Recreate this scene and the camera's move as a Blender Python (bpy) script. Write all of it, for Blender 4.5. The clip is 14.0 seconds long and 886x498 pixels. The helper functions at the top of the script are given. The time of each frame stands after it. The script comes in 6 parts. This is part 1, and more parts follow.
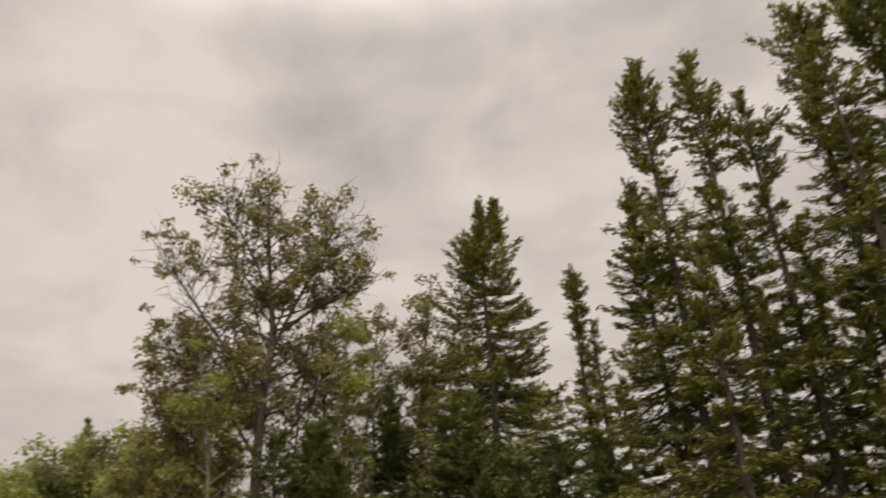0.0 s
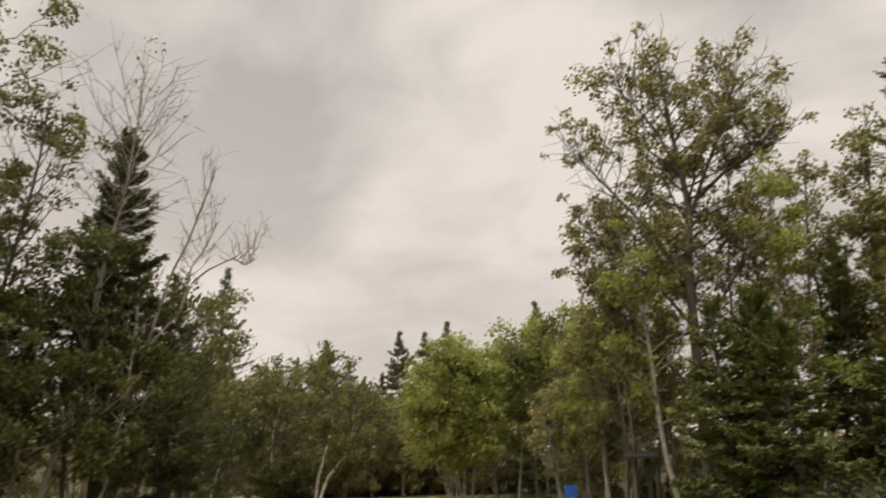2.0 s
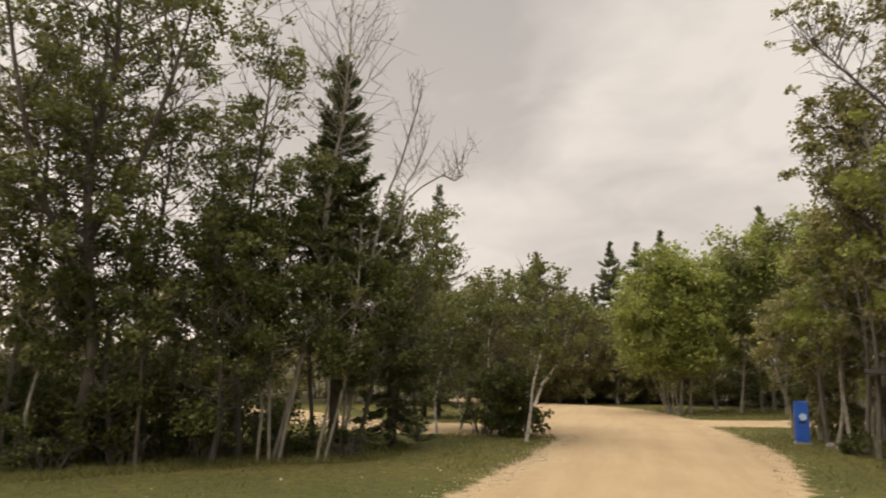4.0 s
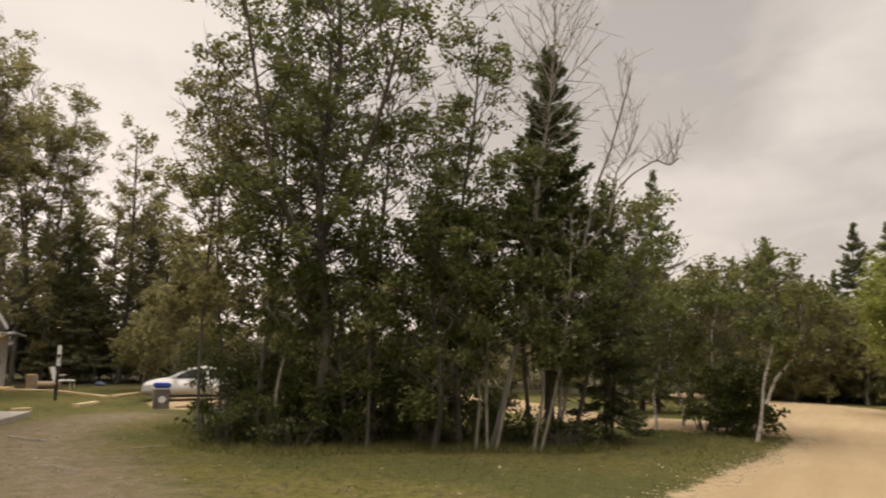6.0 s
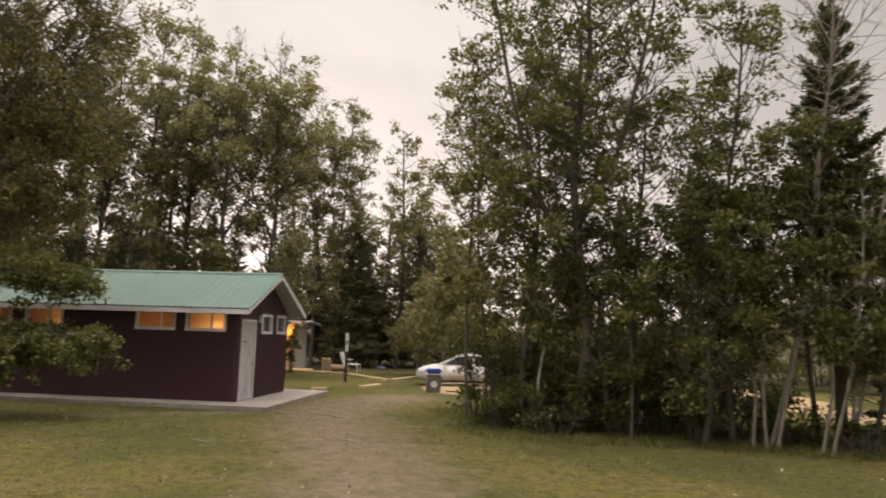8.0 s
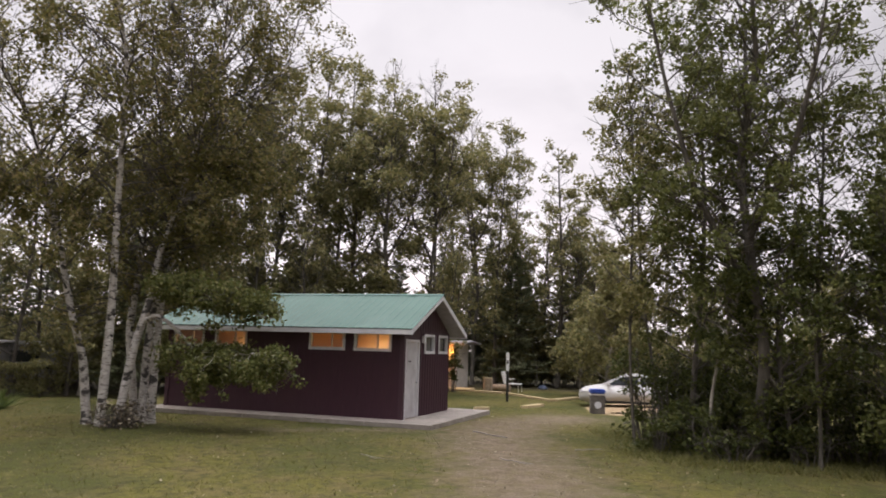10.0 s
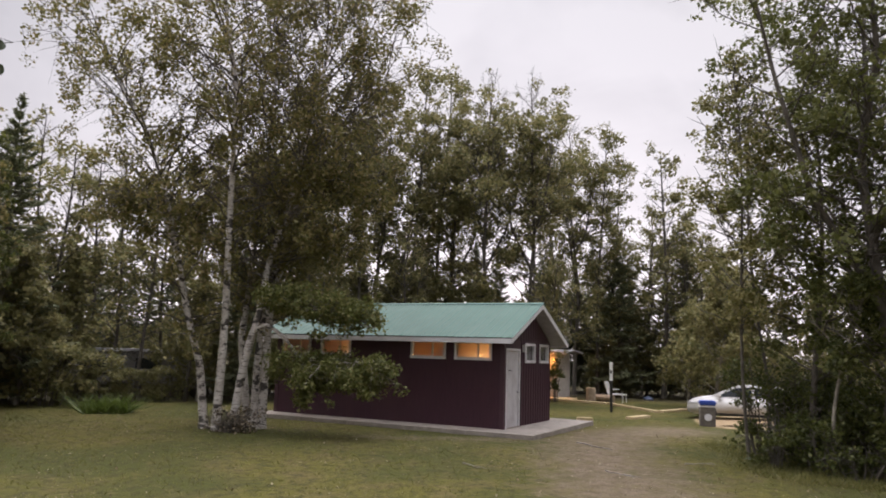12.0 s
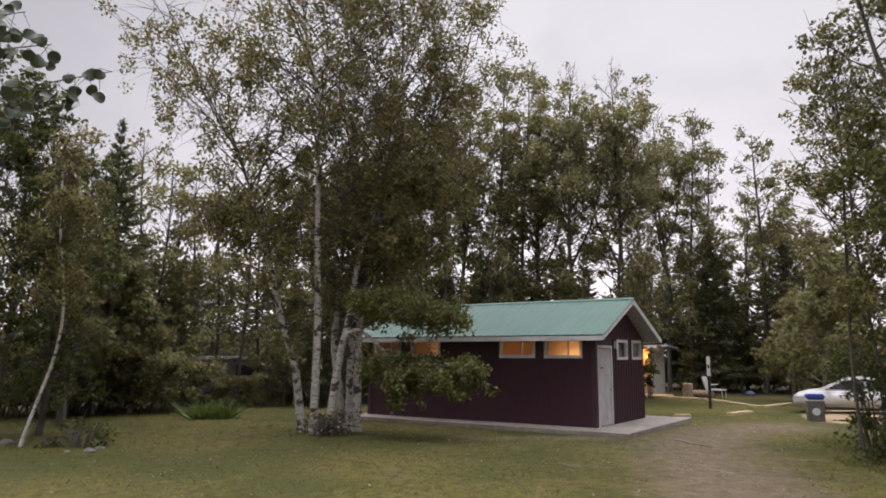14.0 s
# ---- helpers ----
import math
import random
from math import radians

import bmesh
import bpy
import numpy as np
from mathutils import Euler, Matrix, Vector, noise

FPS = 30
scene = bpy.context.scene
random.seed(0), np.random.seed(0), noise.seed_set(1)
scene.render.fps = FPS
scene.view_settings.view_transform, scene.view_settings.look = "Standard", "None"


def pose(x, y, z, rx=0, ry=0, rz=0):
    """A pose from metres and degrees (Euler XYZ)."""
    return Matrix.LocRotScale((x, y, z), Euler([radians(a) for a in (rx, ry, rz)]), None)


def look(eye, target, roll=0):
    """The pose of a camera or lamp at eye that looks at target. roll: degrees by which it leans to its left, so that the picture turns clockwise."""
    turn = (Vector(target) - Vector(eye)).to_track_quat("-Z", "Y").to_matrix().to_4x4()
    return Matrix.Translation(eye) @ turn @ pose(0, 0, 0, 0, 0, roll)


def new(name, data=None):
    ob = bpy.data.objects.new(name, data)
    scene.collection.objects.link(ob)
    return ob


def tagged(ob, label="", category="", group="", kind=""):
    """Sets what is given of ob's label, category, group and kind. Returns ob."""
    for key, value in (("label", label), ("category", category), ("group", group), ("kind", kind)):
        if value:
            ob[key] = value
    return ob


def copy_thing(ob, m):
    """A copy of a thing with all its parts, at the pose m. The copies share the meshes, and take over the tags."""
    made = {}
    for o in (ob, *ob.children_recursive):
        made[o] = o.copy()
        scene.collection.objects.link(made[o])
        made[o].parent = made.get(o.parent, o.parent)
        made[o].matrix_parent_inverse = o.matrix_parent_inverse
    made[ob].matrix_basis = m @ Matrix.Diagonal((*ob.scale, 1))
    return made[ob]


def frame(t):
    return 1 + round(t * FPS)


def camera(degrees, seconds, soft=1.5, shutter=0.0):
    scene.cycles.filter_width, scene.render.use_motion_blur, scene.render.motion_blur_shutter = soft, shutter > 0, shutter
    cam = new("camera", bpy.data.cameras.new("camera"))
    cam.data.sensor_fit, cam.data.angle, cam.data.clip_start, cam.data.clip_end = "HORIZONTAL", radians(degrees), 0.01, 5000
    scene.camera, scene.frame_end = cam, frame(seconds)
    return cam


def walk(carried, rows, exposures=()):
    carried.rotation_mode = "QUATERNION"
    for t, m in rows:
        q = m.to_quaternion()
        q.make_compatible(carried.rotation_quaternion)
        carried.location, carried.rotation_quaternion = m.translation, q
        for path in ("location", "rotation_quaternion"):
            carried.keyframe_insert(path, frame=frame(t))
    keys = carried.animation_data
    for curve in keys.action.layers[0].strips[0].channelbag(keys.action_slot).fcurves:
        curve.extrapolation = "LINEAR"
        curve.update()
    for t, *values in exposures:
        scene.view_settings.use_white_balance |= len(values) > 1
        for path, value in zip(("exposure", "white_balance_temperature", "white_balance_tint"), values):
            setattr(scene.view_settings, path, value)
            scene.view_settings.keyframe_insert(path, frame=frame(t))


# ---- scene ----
# ---------------------------------------------------------------- camera
EYE = (0.0, 0.0, 1.9)
cam = camera(63.07, 14.0, soft=1.8, shutter=0.45)
# seconds, yaw, pitch, roll
TURN = [
    (0.0, 0.03, 24.70, 2.48),
    (0.5, 8.02, 23.36, 2.45),
    (1.0, 19.19, 21.49, 2.40),
    (1.5, 27.85, 18.71, 2.11),
    (2.0, 33.20, 15.87, 1.18),
    (2.5, 37.48, 13.30, 0.44),
    (3.0, 41.08, 10.97, -0.07),
    (5.5, 62.33, 8.46, -0.61),
    (6.0, 66.28, 8.11, -1.14),
    (6.5, 72.21, 7.67, -1.49),
    (7.0, 76.95, 7.15, -1.72),
    (7.5, 81.74, 6.81, -1.83),
    (8.0, 86.53, 6.79, -1.78),
    (8.5, 90.61, 6.99, -1.91),
    (9.0, 94.01, 7.33, -1.75),
    (11.5, 104.91, 8.35, -1.86),
    (12.0, 106.98, 8.40, -1.81),
    (12.5, 109.06, 8.54, -1.51),
    (13.0, 110.95, 8.57, -1.14),
    (13.5, 112.56, 8.48, -0.76),
    (14.0, 113.97, 8.30, -0.20),
]
LIGHTNESS = [(0.0, 0.0, 7350, 12), (3.0, 0.25, 7300, 9), (5.5, 0.15, 7350, 10), (7.5, 0.18, 7450, 12), (9.0, 0.26, 6550, 14), (11.5, 0.22, 6250, 14), (14.0, 0.10, 6200, 14)]
walk(cam, [(t, pose(*EYE, 90 + p, r, y)) for t, y, p, r in TURN], LIGHTNESS)


def polar(az, d):
    """Ground place at an azimuth (degrees, left of +y) and a distance from the standing point."""
    a = radians(az)
    return -d * math.sin(a), d * math.cos(a)


# ---------------------------------------------------------------- world and sun
SUN_AZ, SUN_EL = 175.0, 52.0
world = bpy.data.worlds.new("overcast_dusk")
scene.world = world
world.use_nodes = True


def build_world(nt):
    nd, ln = nt.nodes, nt.links
    nd.clear()

    def math_node(op, a, b=None, clamp=False):
        n = nd.new("ShaderNodeMath")
        n.operation, n.use_clamp = op, clamp
        for i, v in enumerate((a, b)):
            if v is None:
                continue
            if isinstance(v, (int, float)):
                n.inputs[i].default_value = v
            else:
                ln.new(v, n.inputs[i])
        return n.outputs[0]

    def mix(fac, a, b):
        n = nd.new("ShaderNodeMix")
        n.data_type = "RGBA"
        for k, v in ((0, fac), (6, a), (7, b)):
            if isinstance(v, (int, float)):
                n.inputs[k].default_value = v
            elif isinstance(v, tuple):
                n.inputs[k].default_value = (*v, 1)
            else:
                ln.new(v, n.inputs[k])
        return n.outputs[2]

    tc = nd.new("ShaderNodeTexCoord")
    sep = nd.new("ShaderNodeSeparateXYZ")
    ln.new(tc.outputs["Generated"], sep.inputs[0])
    z = math_node("MAXIMUM", sep.outputs[2], 0.0)
    low = math_node("ADD", z, 0.30)
    comb = nd.new("ShaderNodeCombineXYZ")
    ln.new(math_node("DIVIDE", sep.outputs[0], low), comb.inputs[0])
    ln.new(math_node("DIVIDE", sep.outputs[1], low), comb.inputs[1])
    comb.inputs[2].default_value = 3.7
    big = nd.new("ShaderNodeTexNoise")
    big.inputs["Scale"].default_value, big.inputs["Detail"].default_value = 1.15, 5
    big.inputs["Roughness"].default_value, big.inputs["Distortion"].default_value = 0.5, 0.35
    ln.new(comb.outputs[0], big.inputs["Vector"])
    small = nd.new("ShaderNodeTexNoise")
    small.inputs["Scale"].default_value, small.inputs["Detail"].default_value = 3.9, 5
    small.inputs["Roughness"].default_value = 0.5
    small.inputs["Distortion"].default_value = 0.5
    ln.new(comb.outputs[0], small.inputs["Vector"])
    c = math_node("ADD", math_node("MULTIPLY", big.outputs[0], 0.66), math_node("MULTIPLY", small.outputs[0], 0.34))
    ramp = nd.new("ShaderNodeValToRGB")
    ln.new(c, ramp.inputs[0])
    e = ramp.color_ramp.elements
    e[0].position, e[0].color = 0.42, (0.375, 0.37, 0.38, 1)
    e[1].position, e[1].color = 0.61, (0.725, 0.70, 0.70, 1)
    m = e.new(0.52)
    m.color = (0.56, 0.545, 0.552, 1)
    # the veil near the horizon, and the glow round the hidden evening sun
    veil = math_node("POWER", math_node("SUBTRACT", 1.0, z, True), 2.2)
    col = mix(math_node("MULTIPLY", veil, 0.76), ramp.outputs[0], (0.66, 0.605, 0.598))
    dot = nd.new("ShaderNodeVectorMath")
    dot.operation = "DOT_PRODUCT"
    ln.new(tc.outputs["Generated"], dot.inputs[0])
    gx, gy = polar(108, 1)
    dot.inputs[1].default_value = (gx, gy, 0.12)
    glow = math_node("POWER", math_node("MAXIMUM", dot.outputs["Value"], 0.0), 5.0)
    col = mix(math_node("MULTIPLY", glow, 0.52), col, (0.94, 0.895, 0.895))
    band = math_node("POWER", math_node("SUBTRACT", 1.0, z, True), 6.0)
    col = mix(math_node("MULTIPLY", math_node("MULTIPLY", glow, band), 0.9, True), col, (1.65, 1.46, 1.44))
    # an overcast sky grows brighter towards the zenith
    high = nd.new("ShaderNodeMapRange")
    high.interpolation_type = "SMOOTHSTEP"
    ln.new(z, high.inputs["Value"])
    for key, v in (("From Min", 0.64), ("From Max", 0.98), ("To Min", 1.0), ("To Max", 10.0)):
        high.inputs[key].default_value = v
    sky = nd.new("ShaderNodeTexSky")
    sky.sky_type, sky.sun_disc = "NISHITA", False
    sky.sun_elevation, sky.sun_rotation = radians(SUN_EL), radians(-SUN_AZ)
    b1, b2 = nd.new("ShaderNodeBackground"), nd.new("ShaderNodeBackground")
    ln.new(sky.outputs[0], b1.inputs[0])
    b1.inputs[1].default_value = 0.08
    ln.new(col, b2.inputs[0])
    ln.new(high.outputs[0], b2.inputs[1])
    ms = nd.new("ShaderNodeMixShader")
    ms.inputs[0].default_value = 0.94
    ln.new(b1.outputs[0], ms.inputs[1])
    ln.new(b2.outputs[0], ms.inputs[2])
    out = nd.new("ShaderNodeOutputWorld")
    ln.new(ms.outputs[0], out.inputs[0])


build_world(world.node_tree)
sun = new("sun", bpy.data.lights.new("sun", "SUN"))
sun.data.energy, sun.data.angle, sun.data.color = 1.5, radians(60), (1.0, 0.93, 0.84)
sx, sy = polar(SUN_AZ, math.cos(radians(SUN_EL)))
sun.matrix_world = look((sx * 50, sy * 50, math.sin(radians(SUN_EL)) * 50), (0, 0, 0))


# ---------------------------------------------------------------- materials
def material(name, rough=0.8, metal=0.0):
    m = bpy.data.materials.new(name)
    m.use_nodes = True
    b = m.node_tree.nodes["Principled BSDF"]
    b.inputs["Roughness"].default_value, b.inputs["Metallic"].default_value = rough, metal
    return m, m.node_tree.nodes, m.node_tree.links, b


def coords(nd, ln, scale=(1, 1, 1), world_space=False):
    """Object coordinates, or the place in the world, scaled."""
    mp = nd.new("ShaderNodeMapping")
    mp.inputs["Scale"].default_value = scale
    if world_space:
        ln.new(nd.new("ShaderNodeNewGeometry").outputs["Position"], mp.inputs[0])
    else:
        ln.new(nd.new("ShaderNodeTexCoord").outputs["Object"], mp.inputs[0])
    return mp.outputs[0]


def noise_node(nd, ln, vec, scale, detail=4, rough=0.55):
    n = nd.new("ShaderNodeTexNoise")
    n.inputs["Scale"].default_value, n.inputs["Detail"].default_value, n.inputs["Roughness"].default_value = scale, detail, rough
    ln.new(vec, n.inputs["Vector"])
    return n.outputs[0]


def ramp_node(nd, ln, fac, stops):
    r = nd.new("ShaderNodeValToRGB")
    ln.new(fac, r.inputs[0])
    el = r.color_ramp.elements
    while len(el) < len(stops):
        el.new(0.5)
    for e, (p, c) in zip(el, stops):
        e.position, e.color = p, (*c, 1)
    return r.outputs[0]


def mix_node(nd, ln, fac, a, b, mode="MIX"):
    n = nd.new("ShaderNodeMix")
    n.data_type, n.blend_type = "RGBA", mode
    for k, v in ((0, fac), (6, a), (7, b)):
        if isinstance(v, (int, float)):
            n.inputs[k].default_value = v
        elif isinstance(v, tuple):
            n.inputs[k].default_value = (*v, 1)
        else:
            ln.new(v, n.inputs[k])
    return n.outputs[2]


def bump_node(nd, ln, height, b, strength=0.4, distance=0.02):
    n = nd.new("ShaderNodeBump")
    n.inputs["Strength"].default_value, n.inputs["Distance"].default_value = strength, distance
    ln.new(height, n.inputs["Height"])
    ln.new(n.outputs[0], b.inputs["Normal"])


def surface(name, c1, c2, scale=6.0, rough=0.8, metal=0.0, stretch=(1, 1, 1), bump=0.25, dirt=None, dirt_scale=0.8):
    """Two tones by grain, an optional stain at a larger scale, and fine relief."""
    m, nd, ln, b = material(name, rough, metal)
    v = coords(nd, ln, stretch)
    n1 = noise_node(nd, ln, v, scale, 6)
    col = ramp_node(nd, ln, n1, [(0.3, c1), (0.7, c2)])
    if dirt:
        n2 = noise_node(nd, ln, coords(nd, ln), dirt_scale, 5, 0.6)
        col = mix_node(nd, ln, ramp_node(nd, ln, n2, [(0.48, (0, 0, 0)), (0.7, (0.8, 0.8, 0.8))]), col, dirt)
    ln.new(col, b.inputs["Base Color"])
    if bump:
        bump_node(nd, ln, noise_node(nd, ln, v, scale * 4, 4), b, bump, 0.01)
    return m


def leaf_material(name, c1, c2, c3, thin=0.42, rough=0.45):
    """Leaves: each its own tone, light shining through."""
    m, nd, ln, b = material(name, rough)
    g = nd.new("ShaderNodeNewGeometry")
    col = ramp_node(nd, ln, g.outputs["Random Per Island"], [(0.0, c1), (0.55, c2), (1.0, c3)])
    big = noise_node(nd, ln, coords(nd, ln, (1, 1, 1), True), 0.9, 3)
    col = mix_node(nd, ln, 0.55, col, ramp_node(nd, ln, big, [(0.3, (0.55, 0.55, 0.50)), (0.7, (1.0, 1.0, 1.0))]), "MULTIPLY")
    ln.new(col, b.inputs["Base Color"])
    b.inputs["Specular IOR Level"].default_value = 0.35
    tr = nd.new("ShaderNodeBsdfTranslucent")
    ln.new(col, tr.inputs[0])
    ms = nd.new("ShaderNodeMixShader")
    ms.inputs[0].default_value = thin
    ln.new(b.outputs[0], ms.inputs[1])
    ln.new(tr.outputs[0], ms.inputs[2])
    ln.new(ms.outputs[0], nd["Material Output"].inputs[0])
    return m


def birch_bark():
    m, nd, ln, b = material("birch_bark", 0.7)
    v = coords(nd, ln, (1, 1, 1))
    flat = coords(nd, ln, (3, 3, 14))
    dashes = noise_node(nd, ln, flat, 2.6, 3, 0.6)
    blots = noise_node(nd, ln, coords(nd, ln, (2.2, 2.2, 3.4)), 1.3, 4, 0.65)
    col = ramp_node(nd, ln, noise_node(nd, ln, v, 7, 5), [(0.3, (0.36, 0.32, 0.28)), (0.7, (0.60, 0.56, 0.52))])
    col = mix_node(nd, ln, ramp_node(nd, ln, dashes, [(0.56, (0, 0, 0)), (0.63, (0.85, 0.85, 0.85))]), col, (0.09, 0.075, 0.06))
    col = mix_node(nd, ln, ramp_node(nd, ln, blots, [(0.54, (0, 0, 0)), (0.59, (1, 1, 1))]), col, (0.045, 0.038, 0.033))
    ln.new(col, b.inputs["Base Color"])
    bump_node(nd, ln, dashes, b, 0.4, 0.01)
    return m


BARK_BIRCH = birch_bark()
BARK_SPRUCE = surface("spruce_bark", (0.042, 0.033, 0.026), (0.11, 0.088, 0.07), 14, 0.9, stretch=(1, 1, 0.4), bump=0.6)
BARK_POPLAR = surface("poplar_bark", (0.055, 0.047, 0.038), (0.135, 0.118, 0.098), 9, 0.9, stretch=(1, 1, 0.35), bump=0.6, dirt=(0.05, 0.045, 0.038))
BARK_ASPEN = surface("aspen_bark", (0.15, 0.132, 0.105), (0.33, 0.30, 0.245), 8, 0.85, stretch=(1, 1, 0.6), bump=0.3, dirt=(0.07, 0.06, 0.05), dirt_scale=2.5)
BARK_DEAD = surface("dead_wood", (0.144, 0.126, 0.108), (0.288, 0.263, 0.234), 10, 0.9, stretch=(1, 1, 0.3), bump=0.4)
LEAF_POPLAR = leaf_material("poplar_leaf", (0.129, 0.129, 0.038), (0.224, 0.208, 0.067), (0.409, 0.364, 0.190), thin=0.45, rough=0.5)
LEAF_ASPEN = leaf_material("aspen_leaf", (0.092, 0.106, 0.029), (0.148, 0.160, 0.045), (0.215, 0.216, 0.080), thin=0.48, rough=0.5)
LEAF_BIRCH = leaf_material("birch_leaf", (0.125, 0.122, 0.040), (0.207, 0.186, 0.058), (0.342, 0.276, 0.131), thin=0.48, rough=0.5)
LEAF_BOUGH = leaf_material("bough_leaf", (0.085, 0.100, 0.024), (0.150, 0.160, 0.042), (0.240, 0.225, 0.085), thin=0.45, rough=0.5)
LEAF_YOUNG = leaf_material("young_leaf", (0.170, 0.205, 0.046), (0.267, 0.300, 0.068), (0.396, 0.417, 0.116), thin=0.5, rough=0.5)
# deep green, lowered so the colour also holds the shade below trees
LEAF_SHRUB_SHADED = leaf_material("shaded_shrub_leaf", (0.050, 0.064, 0.016), (0.085, 0.100, 0.024), (0.145, 0.150, 0.042), thin=0.5, rough=0.5)
LEAF_FAR = leaf_material("wood_leaf", (0.157, 0.156, 0.067), (0.244, 0.230, 0.092), (0.368, 0.320, 0.149), thin=0.5, rough=0.5)
NEEDLE = leaf_material("spruce_needle", (0.112, 0.125, 0.027), (0.185, 0.193, 0.041), (0.280, 0.272, 0.067), thin=0.3, rough=0.5)
NEEDLE_DARK = leaf_material("dark_needle", (0.075, 0.092, 0.039), (0.125, 0.145, 0.059), (0.194, 0.206, 0.089), thin=0.32, rough=0.5)
# nearly black: the leaves' darkness against bright sky is put into the colour
LEAF_SILHOUETTE = leaf_material("silhouette_leaf", (0.026, 0.036, 0.015), (0.038, 0.05, 0.021), (0.055, 0.07, 0.029), thin=0.12)
# paler, greyer needles with the haze of distance mixed into their colour
NEEDLE_HAZED = leaf_material("hazed_needle", (0.109, 0.123, 0.065), (0.174, 0.189, 0.099), (0.261, 0.268, 0.145), thin=0.32, rough=0.55)
NEEDLE_YOUNG = leaf_material("young_needle", (0.092, 0.119, 0.035), (0.140, 0.170, 0.051), (0.214, 0.219, 0.073), thin=0.22, rough=0.6)
GRASS_BLADE = leaf_material("grass_blade", (0.133, 0.136, 0.039), (0.172, 0.168, 0.051), (0.234, 0.211, 0.078), thin=0.5)
FERN = leaf_material("weed_leaf", (0.068, 0.098, 0.019), (0.105, 0.143, 0.026), (0.150, 0.188, 0.045), thin=0.4)
LITTER_BIT = leaf_material("litter_bit", (0.05, 0.038, 0.022), (0.14, 0.10, 0.06), (0.40, 0.34, 0.24), thin=0.05)
DRY_LEAF = leaf_material("dry_leaf", (0.20, 0.15, 0.08), (0.28, 0.22, 0.13), (0.42, 0.38, 0.29), thin=0.1)


def ground_material():
    m, nd, ln, b = material("lawn", 0.95)
    p = coords(nd, ln, (1, 1, 1), True)
    fine = noise_node(nd, ln, p, 22, 6, 0.7)
    mid = noise_node(nd, ln, p, 1.6, 5, 0.6)
    wide = noise_node(nd, ln, p, 0.28, 3, 0.5)
    col = ramp_node(nd, ln, fine, [(0.25, (0.052, 0.054, 0.013)), (0.5, (0.100, 0.092, 0.023)), (0.75, (0.183, 0.154, 0.052))])
    col = mix_node(nd, ln, ramp_node(nd, ln, mid, [(0.45, (0, 0, 0)), (0.68, (0.7, 0.7, 0.7))]), col, (0.127, 0.095, 0.050))
    col = mix_node(nd, ln, ramp_node(nd, ln, wide, [(0.42, (0, 0, 0)), (0.6, (0.75, 0.75, 0.75))]), col, (0.048, 0.056, 0.016))

    clump = noise_node(nd, ln, p, 5.5, 9, 0.78)
    col = mix_node(nd, ln, ramp_node(nd, ln, clump, [(0.49, (0, 0, 0)), (0.58, (0.85, 0.85, 0.85))]), col, (0.044, 0.040, 0.017))
    bare = noise_node(nd, ln, p, 3.1, 9, 0.74)
    col = mix_node(nd, ln, ramp_node(nd, ln, bare, [(0.56, (0, 0, 0)), (0.66, (0.5, 0.5, 0.5))]), col, (0.194, 0.149, 0.077))

    def worn(attr, edge, soft, tone1, tone2, base):
        a = nd.new("ShaderNodeAttribute")
        a.attribute_name = attr
        s = nd.new("ShaderNodeMath")
        s.operation = "ADD"
        ln.new(a.outputs["Fac"], s.inputs[0])
        n = nd.new("ShaderNodeMath")
        n.operation = "MULTIPLY_ADD"
        ln.new(noise_node(nd, ln, p, 2.4, 8, 0.72), n.inputs[0])
        n.inputs[1].default_value, n.inputs[2].default_value = 1.15, -0.58
        ln.new(n.outputs[0], s.inputs[1])
        fac = ramp_node(nd, ln, s.outputs[0], [(edge, (0, 0, 0)), (edge + soft, (1, 1, 1))])
        soil = ramp_node(nd, ln, noise_node(nd, ln, p, 30, 7, 0.75), [(0.3, tone1), (0.66, tone2)])
        soil = mix_node(nd, ln, ramp_node(nd, ln, noise_node(nd, ln, p, 3.3, 9, 0.8), [(0.49, (0, 0, 0)), (0.64, (0.75, 0.75, 0.75))]), soil, tuple(0.85 * t for t in tone1))
        return mix_node(nd, ln, fac, base, soil)

    col = worn("worn", 0.38, 0.42, (0.075, 0.057, 0.040), (0.225, 0.176, 0.123), col)
    col = worn("sand", 0.45, 0.2, (0.229, 0.161, 0.089), (0.398, 0.304, 0.191), col)
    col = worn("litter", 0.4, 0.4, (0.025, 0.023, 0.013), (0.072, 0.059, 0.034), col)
    ln.new(col, b.inputs["Base Color"])
    bump_node(nd, ln, fine, b, 0.7, 0.04)
    b.inputs["Specular IOR Level"].default_value = 0.1
    return m


